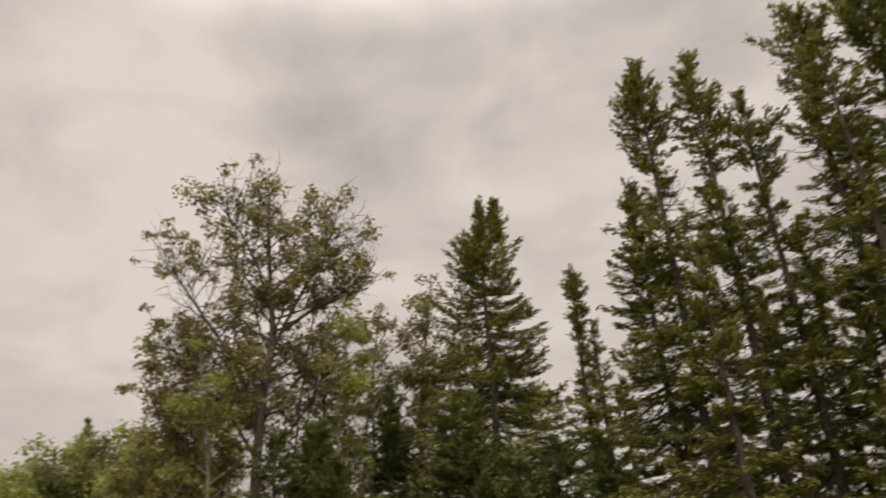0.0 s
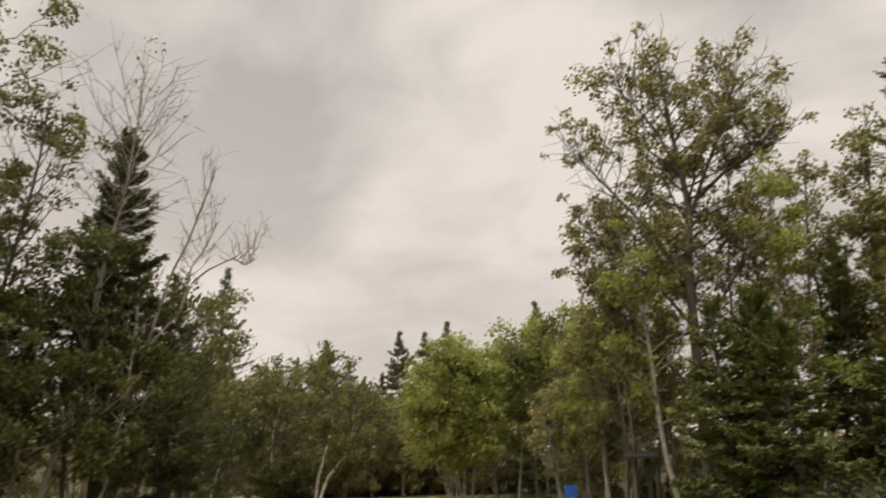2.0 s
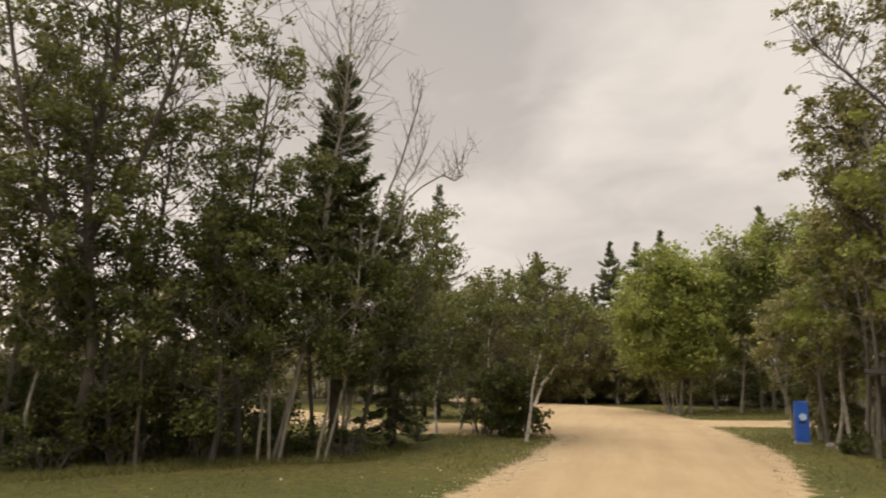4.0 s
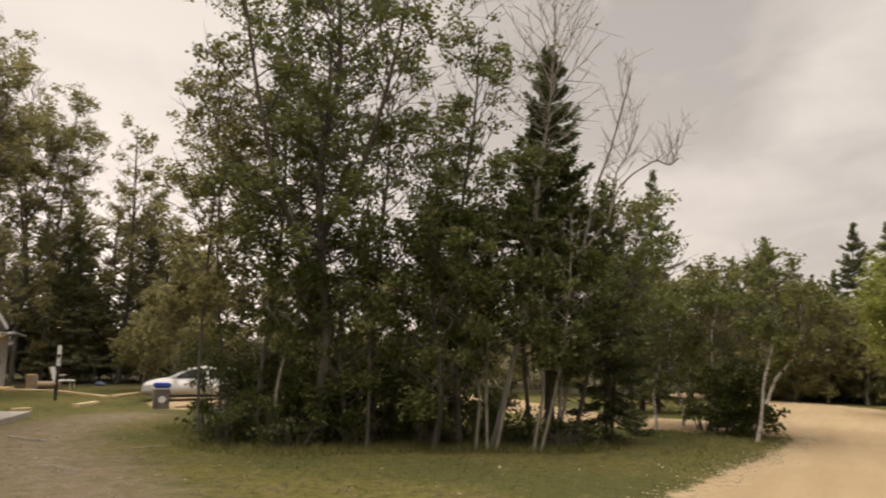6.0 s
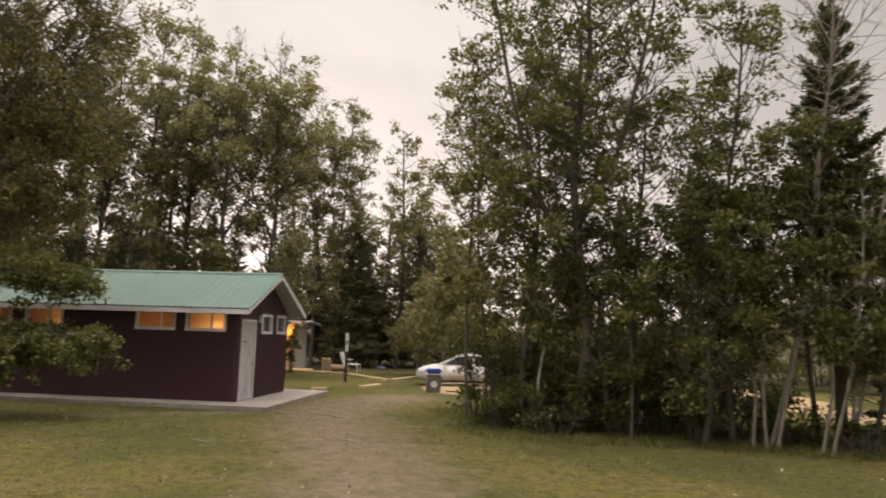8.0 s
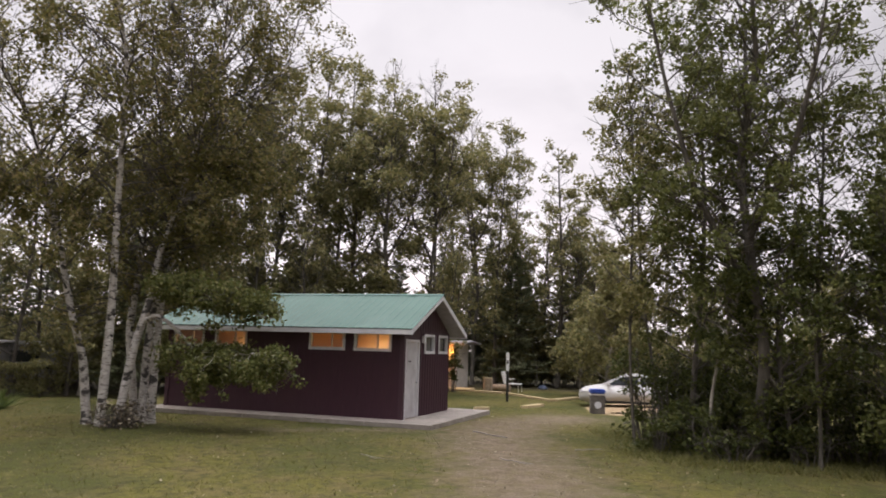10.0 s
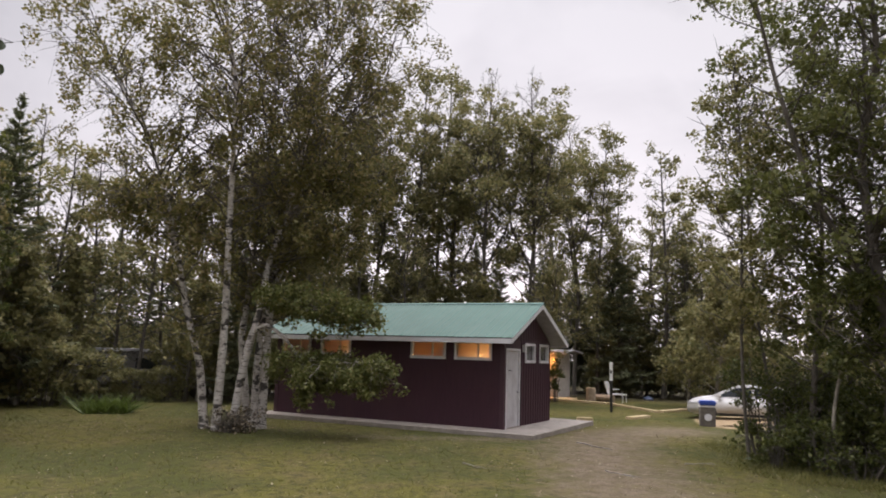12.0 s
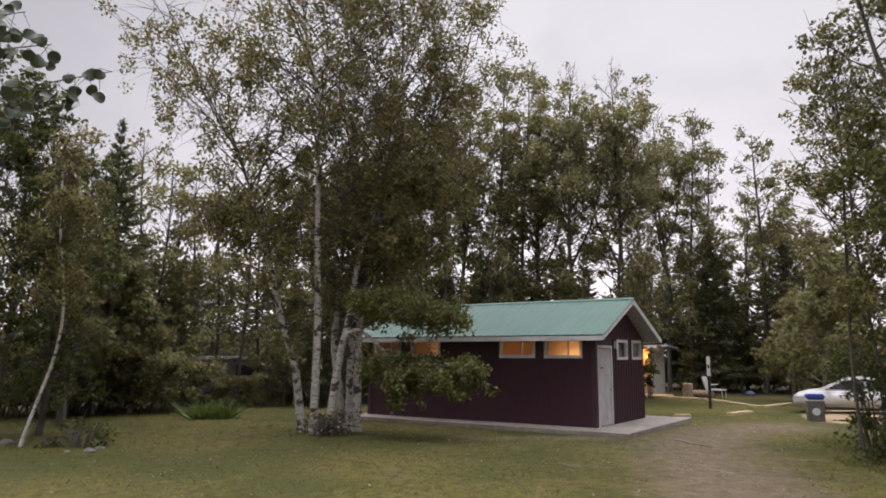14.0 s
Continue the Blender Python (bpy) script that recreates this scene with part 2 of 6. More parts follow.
def road_material():
    m, nd, ln, b = material("sandy_gravel", 0.95)
    p = coords(nd, ln, (1, 1, 1), True)
    grit = noise_node(nd, ln, p, 45, 8, 0.8)
    patch = noise_node(nd, ln, p, 0.55, 5, 0.6)
    turn = nd.new("ShaderNodeMapping")
    turn.vector_type = "TEXTURE"
    turn.inputs["Rotation"].default_value = (0, 0, radians(36))
    turn.inputs["Scale"].default_value = (0.55, 5.0, 1)
    ln.new(p, turn.inputs[0])
    ruts = noise_node(nd, ln, turn.outputs[0], 0.9, 5, 0.6)
    col = ramp_node(nd, ln, grit, [(0.3, (0.211, 0.144, 0.079)), (0.55, (0.302, 0.223, 0.132)), (0.78, (0.393, 0.310, 0.211))])
    col = mix_node(nd, ln, ramp_node(nd, ln, patch, [(0.35, (0, 0, 0)), (0.7, (0.6, 0.6, 0.6))]), col, (0.340, 0.257, 0.158))
    col = mix_node(nd, ln, ramp_node(nd, ln, ruts, [(0.42, (0, 0, 0)), (0.66, (0.55, 0.55, 0.55))]), col, (0.227, 0.155, 0.087))
    ln.new(col, b.inputs["Base Color"])
    b.inputs["Specular IOR Level"].default_value = 0.15
    bump_node(nd, ln, grit, b, 0.6, 0.02)
    return m


LAWN, GRAVEL = ground_material(), road_material()
SIDING = surface("maroon_siding", (0.036, 0.009, 0.017), (0.050, 0.013, 0.025), 5, 0.6, stretch=(6, 6, 0.4), bump=0.2, dirt=(0.053, 0.017, 0.024))
BATTEN = surface("maroon_batten", (0.044, 0.016, 0.026), (0.064, 0.026, 0.037), 5, 0.55, stretch=(6, 6, 0.4), bump=0.1)
ROOF_GREEN = surface("green_metal_roof", (0.038, 0.102, 0.076), (0.049, 0.120, 0.092), 2.2, 0.5, 0.0, bump=0.05, dirt=(0.064, 0.128, 0.100))
TRIM = surface("grey_white_paint", (0.600, 0.590, 0.613), (0.728, 0.717, 0.728), 5, 0.5, bump=0.1, dirt=(0.556, 0.532, 0.532))
DOOR_PAINT = surface("door_paint", (0.482, 0.464, 0.473), (0.568, 0.550, 0.559), 4, 0.5, bump=0.1, dirt=(0.361, 0.335, 0.335), dirt_scale=2.2)
CONCRETE = surface("slab_concrete", (0.232, 0.200, 0.172), (0.344, 0.301, 0.262), 7, 0.9, bump=0.4, dirt=(0.172, 0.150, 0.129))
SOFFIT = surface("soffit_grey", (0.22, 0.21, 0.22), (0.30, 0.29, 0.30), 5, 0.7)
PLYWOOD = surface("warm_plywood", (0.42, 0.28, 0.14), (0.55, 0.38, 0.20), 3, 0.7, stretch=(1, 1, 0.2))
DARK_WOOD = surface("dark_wood", (0.012, 0.010, 0.008), (0.03, 0.025, 0.02), 8, 0.8)
LUMBER = surface("pale_lumber", (0.361, 0.275, 0.146), (0.516, 0.413, 0.241), 6, 0.8, stretch=(0.3, 5, 5), bump=0.2)
WHITE_PLASTIC = surface("white_resin", (0.58, 0.57, 0.55), (0.7, 0.69, 0.66), 3, 0.45, bump=0.05)
HOUSE_WALL = surface("cream_render", (0.42, 0.38, 0.33), (0.55, 0.50, 0.44), 3, 0.85, bump=0.2)
CAR_PAINT = surface("white_car_paint", (0.533, 0.525, 0.516), (0.585, 0.576, 0.568), 1.2, 0.25, bump=0.0, dirt=(0.430, 0.404, 0.370))
TYRE = surface("tyre_rubber", (0.018, 0.018, 0.018), (0.03, 0.03, 0.03), 10, 0.85)
RIM = surface("grey_alloy", (0.35, 0.35, 0.36), (0.45, 0.45, 0.46), 6, 0.35, 0.8)
BLACK_METAL = surface("black_metal", (0.02, 0.019, 0.018), (0.035, 0.033, 0.03), 8, 0.5, 0.3)
BLUE_PAINT = surface("blue_enamel", (0.008, 0.075, 0.38), (0.014, 0.10, 0.45), 3, 0.4, bump=0.05, dirt=(0.02, 0.10, 0.38))
BLUE_LID = surface("blue_plastic", (0.03, 0.06, 0.30), (0.045, 0.09, 0.38), 4, 0.5)
BIN_BODY = surface("brown_grey_bin", (0.10, 0.085, 0.075), (0.17, 0.15, 0.13), 9, 0.85, dirt=(0.06, 0.05, 0.045))
TARP = surface("blue_tarp", (0.025, 0.04, 0.075), (0.05, 0.07, 0.12), 5, 0.5)
PALE_PRINT = surface("pale_blue_print", (0.35, 0.5, 0.72), (0.45, 0.6, 0.8), 5, 0.5)
STONE = surface("field_stone", (0.08, 0.072, 0.06), (0.19, 0.175, 0.15), 9, 0.9, bump=0.6, dirt=(0.10, 0.10, 0.07))
PEBBLE = surface("pale_pebble", (0.28, 0.225, 0.155), (0.48, 0.40, 0.30), 12, 0.9)
STUMP_WOOD = surface("cut_wood", (0.20, 0.15, 0.10), (0.36, 0.28, 0.20), 8, 0.85)


def glass_material(name, tint=(0.9, 0.9, 0.9), rough=0.02):
    m, nd, ln, b = material(name, rough)
    b.inputs["Base Color"].default_value = (*tint, 1)
    b.inputs["Transmission Weight"].default_value = 1.0
    b.inputs["IOR"].default_value = 1.45
    return m


def bulb_material(name, colour, strength):
    m, nd, ln, b = material(name)
    b.inputs["Emission Color"].default_value = (*colour, 1)
    b.inputs["Emission Strength"].default_value = strength
    return m


GLASS = glass_material("window_glass")
FROSTED = glass_material("frosted_glass", (0.95, 0.93, 0.9), 0.35)
CAR_GLASS = surface("dark_car_glass", (0.02, 0.024, 0.028), (0.03, 0.034, 0.038), 2, 0.08, bump=0.0)
BULB = bulb_material("warm_bulb", (1.0, 0.40, 0.05), 8)
HEADLIGHT = surface("headlight_lens", (0.5, 0.5, 0.52), (0.6, 0.6, 0.62), 3, 0.15, bump=0.0)


# ---------------------------------------------------------------- builders
def thing(name, m, label, category, group="", kind=""):
    e = new(name)
    e.empty_display_size = 0.2
    e.matrix_basis = m
    return tagged(e, label, category, group, kind)


def link_mesh(name, me, mat, parent=None, label=""):
    ob = new(name, me)
    me.materials.append(mat)
    if parent:
        ob.parent = parent
    return tagged(ob, label) if label else ob


def part(name, bm, mat, parent=None, label="", smooth=False):
    me = bpy.data.meshes.new(name)
    bm.to_mesh(me)
    bm.free()
    if smooth:
        me.polygons.foreach_set("use_smooth", [True] * len(me.polygons))
    return link_mesh(name, me, mat, parent, label)


def box(bm, x0, x1, y0, y1, z0, z1, bevel=0.0):
    r = bmesh.ops.create_cube(bm, size=1, matrix=Matrix.LocRotScale(((x0 + x1) / 2, (y0 + y1) / 2, (z0 + z1) / 2), None, (x1 - x0, y1 - y0, z1 - z0)))
    if bevel:
        edges = list({e for v in r["verts"] for e in v.link_edges})
        bmesh.ops.bevel(bm, geom=edges, offset=bevel, segments=2, affect="EDGES")
    return bm


def boxed(*dims, bevel=0.0):
    return box(bmesh.new(), *dims, bevel=bevel)


def prism(bm, outline, axis, a, b):
    """A flat outline of 2D points pushed from a to b along x (axis 0), y (1) or z (2)."""
    def place(p, k):
        q = list(p)
        q.insert(axis, k)
        return q
    lo = [bm.verts.new(place(p, a)) for p in outline]
    hi = [bm.verts.new(place(p, b)) for p in outline]
    n = len(outline)
    for i in range(n):
        bm.faces.new((lo[i], lo[(i + 1) % n], hi[(i + 1) % n], hi[i]))
    bm.faces.new(lo[::-1])
    bm.faces.new(hi)
    bmesh.ops.recalc_face_normals(bm, faces=bm.faces[:])
    return bm


def rod(bm, a, b, r0, r1=None, sides=10):
    a, b = Vector(a), Vector(b)
    m = Matrix.Translation((a + b) / 2) @ (b - a).to_track_quat("Z", "Y").to_matrix().to_4x4()
    bmesh.ops.create_cone(bm, cap_ends=True, segments=sides, radius1=r0, radius2=r0 if r1 is None else r1, depth=(b - a).length, matrix=m)
    return bm


def quad_mesh(name, verts, quads, smooth=False):
    me = bpy.data.meshes.new(name)
    me.vertices.add(len(verts))
    me.vertices.foreach_set("co", np.ascontiguousarray(verts, dtype=np.float32).ravel())
    me.loops.add(quads.size)
    me.loops.foreach_set("vertex_index", np.ascontiguousarray(quads, dtype=np.int32).ravel())
    me.polygons.add(len(quads))
    me.polygons.foreach_set("loop_start", np.arange(0, quads.size, quads.shape[1], dtype=np.int32))
    if smooth:
        me.polygons.foreach_set("use_smooth", np.ones(len(quads), dtype=bool))
    me.update(calc_edges=True)
    return me


# ---------------------------------------------------------------- ground and road
def seg_distance(px, py, line):
    d = np.full(px.shape, 1e9)
    for (ax, ay), (bx, by) in zip(line[:-1], line[1:]):
        vx, vy = bx - ax, by - ay
        k = np.clip(((px - ax) * vx + (py - ay) * vy) / (vx * vx + vy * vy), 0, 1)
        d = np.minimum(d, np.hypot(px - ax - k * vx, py - ay - k * vy))
    return d


def smooth_line(pts, n=10):
    p = [Vector((*a, 0)) for a in pts]
    p = [2 * p[0] - p[1], *p, 2 * p[-1] - p[-2]]
    out = []
    for i in range(1, len(p) - 2):
        for k in range(n):
            t = k / n
            a, b, c, d = p[i - 1:i + 3]
            q = 0.5 * (2 * b + (c - a) * t + (2 * a - 5 * b + 4 * c - d) * t * t + (3 * b - a - 3 * c + d) * t ** 3)
            out.append((q.x, q.y))
    out.append((p[-2].x, p[-2].y))
    return out


# centre lines with half widths: the drive, the cross road behind the tree island, the far arm
DRIVE = [(1.4, -8.0), (-0.8, -1.0), (-3.6, 4.2), (-7.2, 10.3), (-9.2, 13.9), (-11.3, 16.8), (-14.4, 19.8), (-18.4, 23.5), (-23.5, 26.2), (-31.0, 27.0)]
DRIVE_W = [2.6, 2.6, 2.5, 2.5, 2.6, 2.3, 2.6, 2.8, 2.0, 1.6]
CROSS = [(-13.4, 18.4), (-15.9, 15.4), (-18.4, 13.4), (-22.5, 13.0), (-27.0, 13.4), (-33, 12.2), (-40, 8.0)]
CROSS_W = [2.0, 1.9, 1.5, 1.4, 1.4, 1.5, 1.5]
ARM = [(-15.4, 20.4), (-12.7, 22.2), (-10.9, 24.1), (-8.0, 27.5), (-2.0, 33.0)]
ARM_W = [1.5, 1.3, 1.2, 1.2, 1.3]
PULL_IN = [(-24.4, 1.9), (-25.2, 2.2), (-26.2, 2.7), (-27.5, 3.4), (-30.0, 7.0), (-32, 11.5)]
PULL_W = [0.7, 1.2, 1.7, 2.1, 1.7, 1.5]
TRACK = [(-5.5, -0.9), (-9.0, -0.3), (-12.5, -0.7), (-16.0, -1.4), (-19.5, -1.3), (-22.0, 0.1)]
PATCH = [(-15.5, -6.5), (-17.0, -3.5), (-17.6, -2.0)]
ISLAND = [(-15.5, 3.2), (-15.2, 6.0), (-14.6, 8.5), (-17.0, 6.0), (-18.2, 3.0)]


def ribbon_samples(line, widths, n=10):
    c = smooth_line(line, n)
    w = np.interp(np.linspace(0, len(line) - 1, len(c)), range(len(line)), widths)
    return c, w


def ground_height(x, y):
    return 0.05 * np.sin(x * 0.21 + 1.0) * np.sin(y * 0.17) * np.clip((np.hypot(x, y) - 6) / 10, 0, 1)


def make_ground():
    near = np.arange(-46, 14.01, 0.3)
    axis_x = np.concatenate([[-900, -400, -200, -120, -80, -60], near, [20, 30, 50, 90, 200, 400, 900]])
    near_y = np.arange(-24, 44.01, 0.3)
    axis_y = np.concatenate([[-900, -400, -200, -100, -60, -40, -30], near_y, [52, 66, 90, 140, 250, 500, 900]])
    gx, gy = np.meshgrid(axis_x, axis_y)
    rough = (np.random.rand(*gx.shape) - 0.5) * 0.018
    gz = ground_height(gx, gy) + rough * (np.abs(gx) < 60)
    nx, ny = len(axis_x), len(axis_y)
    idx = np.arange(nx * ny).reshape(ny, nx)
    quads = np.stack([idx[:-1, :-1], idx[:-1, 1:], idx[1:, 1:], idx[1:, :-1]], -1).reshape(-1, 4)
    me = quad_mesh("ground", np.stack([gx, gy, gz], -1).reshape(-1, 3), quads, True)

    def attribute(name, values):
        a = me.attributes.new(name, "FLOAT", "POINT")
        a.data.foreach_set("value", values.ravel().astype(np.float32))

    worn = np.exp(-(seg_distance(gx, gy, smooth_line(TRACK)) / 2.1) ** 2) * 0.74
    worn = np.maximum(worn, np.exp(-(seg_distance(gx, gy, PATCH) / 0.8) ** 2) * 0.6)
    sand = np.zeros_like(gx)
    for line, widths in ((DRIVE, DRIVE_W), (CROSS, CROSS_W), (ARM, ARM_W), (PULL_IN, PULL_W)):
        c, w = ribbon_samples(line, widths, 5)
        for (a, b, r) in zip(c[:-1], c[1:], w):
            sand = np.maximum(sand, np.clip(0.58 - (seg_distance(gx, gy, [a, b]) - r) / 0.95, 0, 1))
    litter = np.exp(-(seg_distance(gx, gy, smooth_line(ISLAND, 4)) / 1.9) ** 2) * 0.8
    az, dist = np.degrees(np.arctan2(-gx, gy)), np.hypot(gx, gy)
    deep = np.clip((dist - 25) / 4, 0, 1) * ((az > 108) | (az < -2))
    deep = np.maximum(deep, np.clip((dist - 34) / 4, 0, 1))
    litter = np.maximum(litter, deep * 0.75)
    attribute("worn", worn)
    attribute("sand", sand)
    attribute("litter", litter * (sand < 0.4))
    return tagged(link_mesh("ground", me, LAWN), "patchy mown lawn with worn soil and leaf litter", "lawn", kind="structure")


make_ground()


def make_road(name, line, widths, label, lift):
    c, w = ribbon_samples(line, widths, 12)
    rng = np.random.default_rng(7)
    verts, cols = [], 9
    for i, ((x, y), r) in enumerate(zip(c, w)):
        a, b = c[max(i - 1, 0)], c[min(i + 1, len(c) - 1)]
        t = Vector((b[0] - a[0], b[1] - a[1])).normalized()
        l, q = r - 0.42 + rng.normal(0, 0.12), r - 0.42 + rng.normal(0, 0.12)
        for k in range(cols):
            s = k / (cols - 1) * 2 - 1
            off = s * (l if s < 0 else q)
            px, py = x - t.y * off, y + t.x * off
            crown = 0.035 * (1 - s * s) - 0.012 * math.exp(-((abs(s) - 0.45) / 0.14) ** 2)
            verts.append((px, py, float(ground_height(np.array(px), np.array(py))) + lift + crown - 0.012 * (abs(s) > 0.99)))
    v = np.array(verts)
    idx = np.arange(len(c) * cols).reshape(-1, cols)
    quads = np.stack([idx[:-1, :-1], idx[:-1, 1:], idx[1:, 1:], idx[1:, :-1]], -1).reshape(-1, 4)[:, ::-1]
    return tagged(link_mesh(name, quad_mesh(name, v, quads, True), GRAVEL), label, "road", kind="structure")


make_road("road", DRIVE, DRIVE_W, "pale sandy gravel drive with soft edges", 0.022)
make_road("road", CROSS, CROSS_W, "sandy gravel lane behind the tree island", 0.017)
make_road("road", ARM, ARM_W, "sandy gravel side lane round the aspen clump", 0.013)
make_road("road", PULL_IN, PULL_W, "gravel parking spot beside the lawn", 0.010)


# ---------------------------------------------------------------- wash house
CABIN_M = pose(-18.15, -3.92, 0, 0, 0, 80.2)
LEN, WID, BASE, EAVE = 7.25, 3.6, 0.12, 2.36


def wall_with_holes(axis, a0, a1, t0, t1, z0, z1, holes):
    """A wall with openings through it, as one closed mesh; axis 0 runs along x, 1 along y; holes are (from, to, bottom, top)."""
    av = sorted({a0, a1, *(h[0] for h in holes), *(h[1] for h in holes)})
    zv = sorted({z0, z1, *(h[2] for h in holes), *(h[3] for h in holes)})
    bm, made = bmesh.new(), {}

    def vert(i, k, t):
        if (i, k, t) not in made:
            d = t1 if t else t0
            made[i, k, t] = bm.verts.new((av[i], d, zv[k]) if axis == 0 else (d, av[i], zv[k]))
        return made[i, k, t]

    def solid(i, k):
        if not (0 <= i < len(av) - 1 and 0 <= k < len(zv) - 1):
            return False
        a, z = (av[i] + av[i + 1]) / 2, (zv[k] + zv[k + 1]) / 2
        return not any(h[0] < a < h[1] and h[2] < z < h[3] for h in holes)

    for i in range(len(av) - 1):
        for k in range(len(zv) - 1):
            if not solid(i, k):
                continue
            for t in (0, 1):
                bm.faces.new([vert(i, k, t), vert(i + 1, k, t), vert(i + 1, k + 1, t), vert(i, k + 1, t)])
            for di, dk, p, q in ((-1, 0, (i, k), (i, k + 1)), (1, 0, (i + 1, k), (i + 1, k + 1)), (0, -1, (i, k), (i + 1, k)), (0, 1, (i, k + 1), (i + 1, k + 1))):
                if not solid(i + di, k + dk):
                    bm.faces.new([vert(*p, 0), vert(*q, 0), vert(*q, 1), vert(*p, 1)])
    bmesh.ops.recalc_face_normals(bm, faces=bm.faces[:])
    return bm


def window_unit(parent, axis, a0, a1, z0, z1, face, out, sliding=True, glass=FROSTED):
    """A framed window in a wall whose outer face lies at 'face' with 'out' (+1 or -1) pointing outwards."""
    def bx(p, q, d0, d1, za, zb, bevel=0.004):
        lo, hi = sorted((face + out * d0, face + out * d1))
        return boxed(p, q, lo, hi, za, zb, bevel=bevel) if axis == 0 else boxed(lo, hi, p, q, za, zb, bevel=bevel)
    fr = part("window_frame", bx(a0 - 0.065, a1 + 0.065, -0.06, 0.03, z1 - 0.005, z1 + 0.065), TRIM, parent)
    part("bottom_rail", bx(a0 - 0.065, a1 + 0.065, -0.06, 0.04, z0 - 0.07, z0 + 0.005), TRIM, fr)
    for p, q in ((a0 - 0.065, a0 + 0.005), (a1 - 0.005, a1 + 0.065)):
        part("side_rail", bx(p, q, -0.06, 0.028, z0 + 0.006, z1 - 0.006), TRIM, fr)
    if sliding:
        mid = a0 + (a1 - a0) * 0.64
        part("mullion", bx(mid - 0.018, mid + 0.018, -0.055, 0.01, z0 + 0.006, z1 - 0.006), TRIM, fr)
    pane = part("pane", bx(a0, a1, -0.045, -0.039, z0, z1, 0), glass, fr, "frosted pane glowing from the lamp inside")
    pane.visible_shadow = False


def roof_sheet(parent, x0, x1, sign):
    """One ribbed metal sheet of a roof slope, from the eave to the ridge."""
    pts, x, pitch = [], x0, (x1 - x0) / 4
    for i in range(4):
        pts += [(x, 0.0), (x + pitch * 0.36, 0.0), (x + pitch * 0.45, 0.013), (x + pitch * 0.55, 0.013), (x + pitch * 0.64, 0.0)]
        x += pitch
    pts.append((x1, 0.0))
    yc, rise = WID / 2, 3.40 - 2.39
    half = WID / 2 + 0.5
    bm = bmesh.new()
    ey, ez = yc + sign * half, 2.39
    rows = []
    for y, z in ((ey, ez), (yc + sign * 0.005, ez + rise)):
        rows.append([[bm.verts.new((px, y, z + h + dz)) for px, h in pts] for dz in (0.0, -0.012)])
    (a_top, a_bot), (b_top, b_bot) = rows
    n = len(pts)
    for i in range(n - 1):
        bm.faces.new((a_top[i], a_top[i + 1], b_top[i + 1], b_top[i]))
        bm.faces.new((a_bot[i + 1], a_bot[i], b_bot[i], b_bot[i + 1]))
        bm.faces.new((a_bot[i], a_bot[i + 1], a_top[i + 1], a_top[i]))
    bmesh.ops.recalc_face_normals(bm, faces=bm.faces[:])
    part("roof_sheet", bm, ROOF_GREEN, parent)


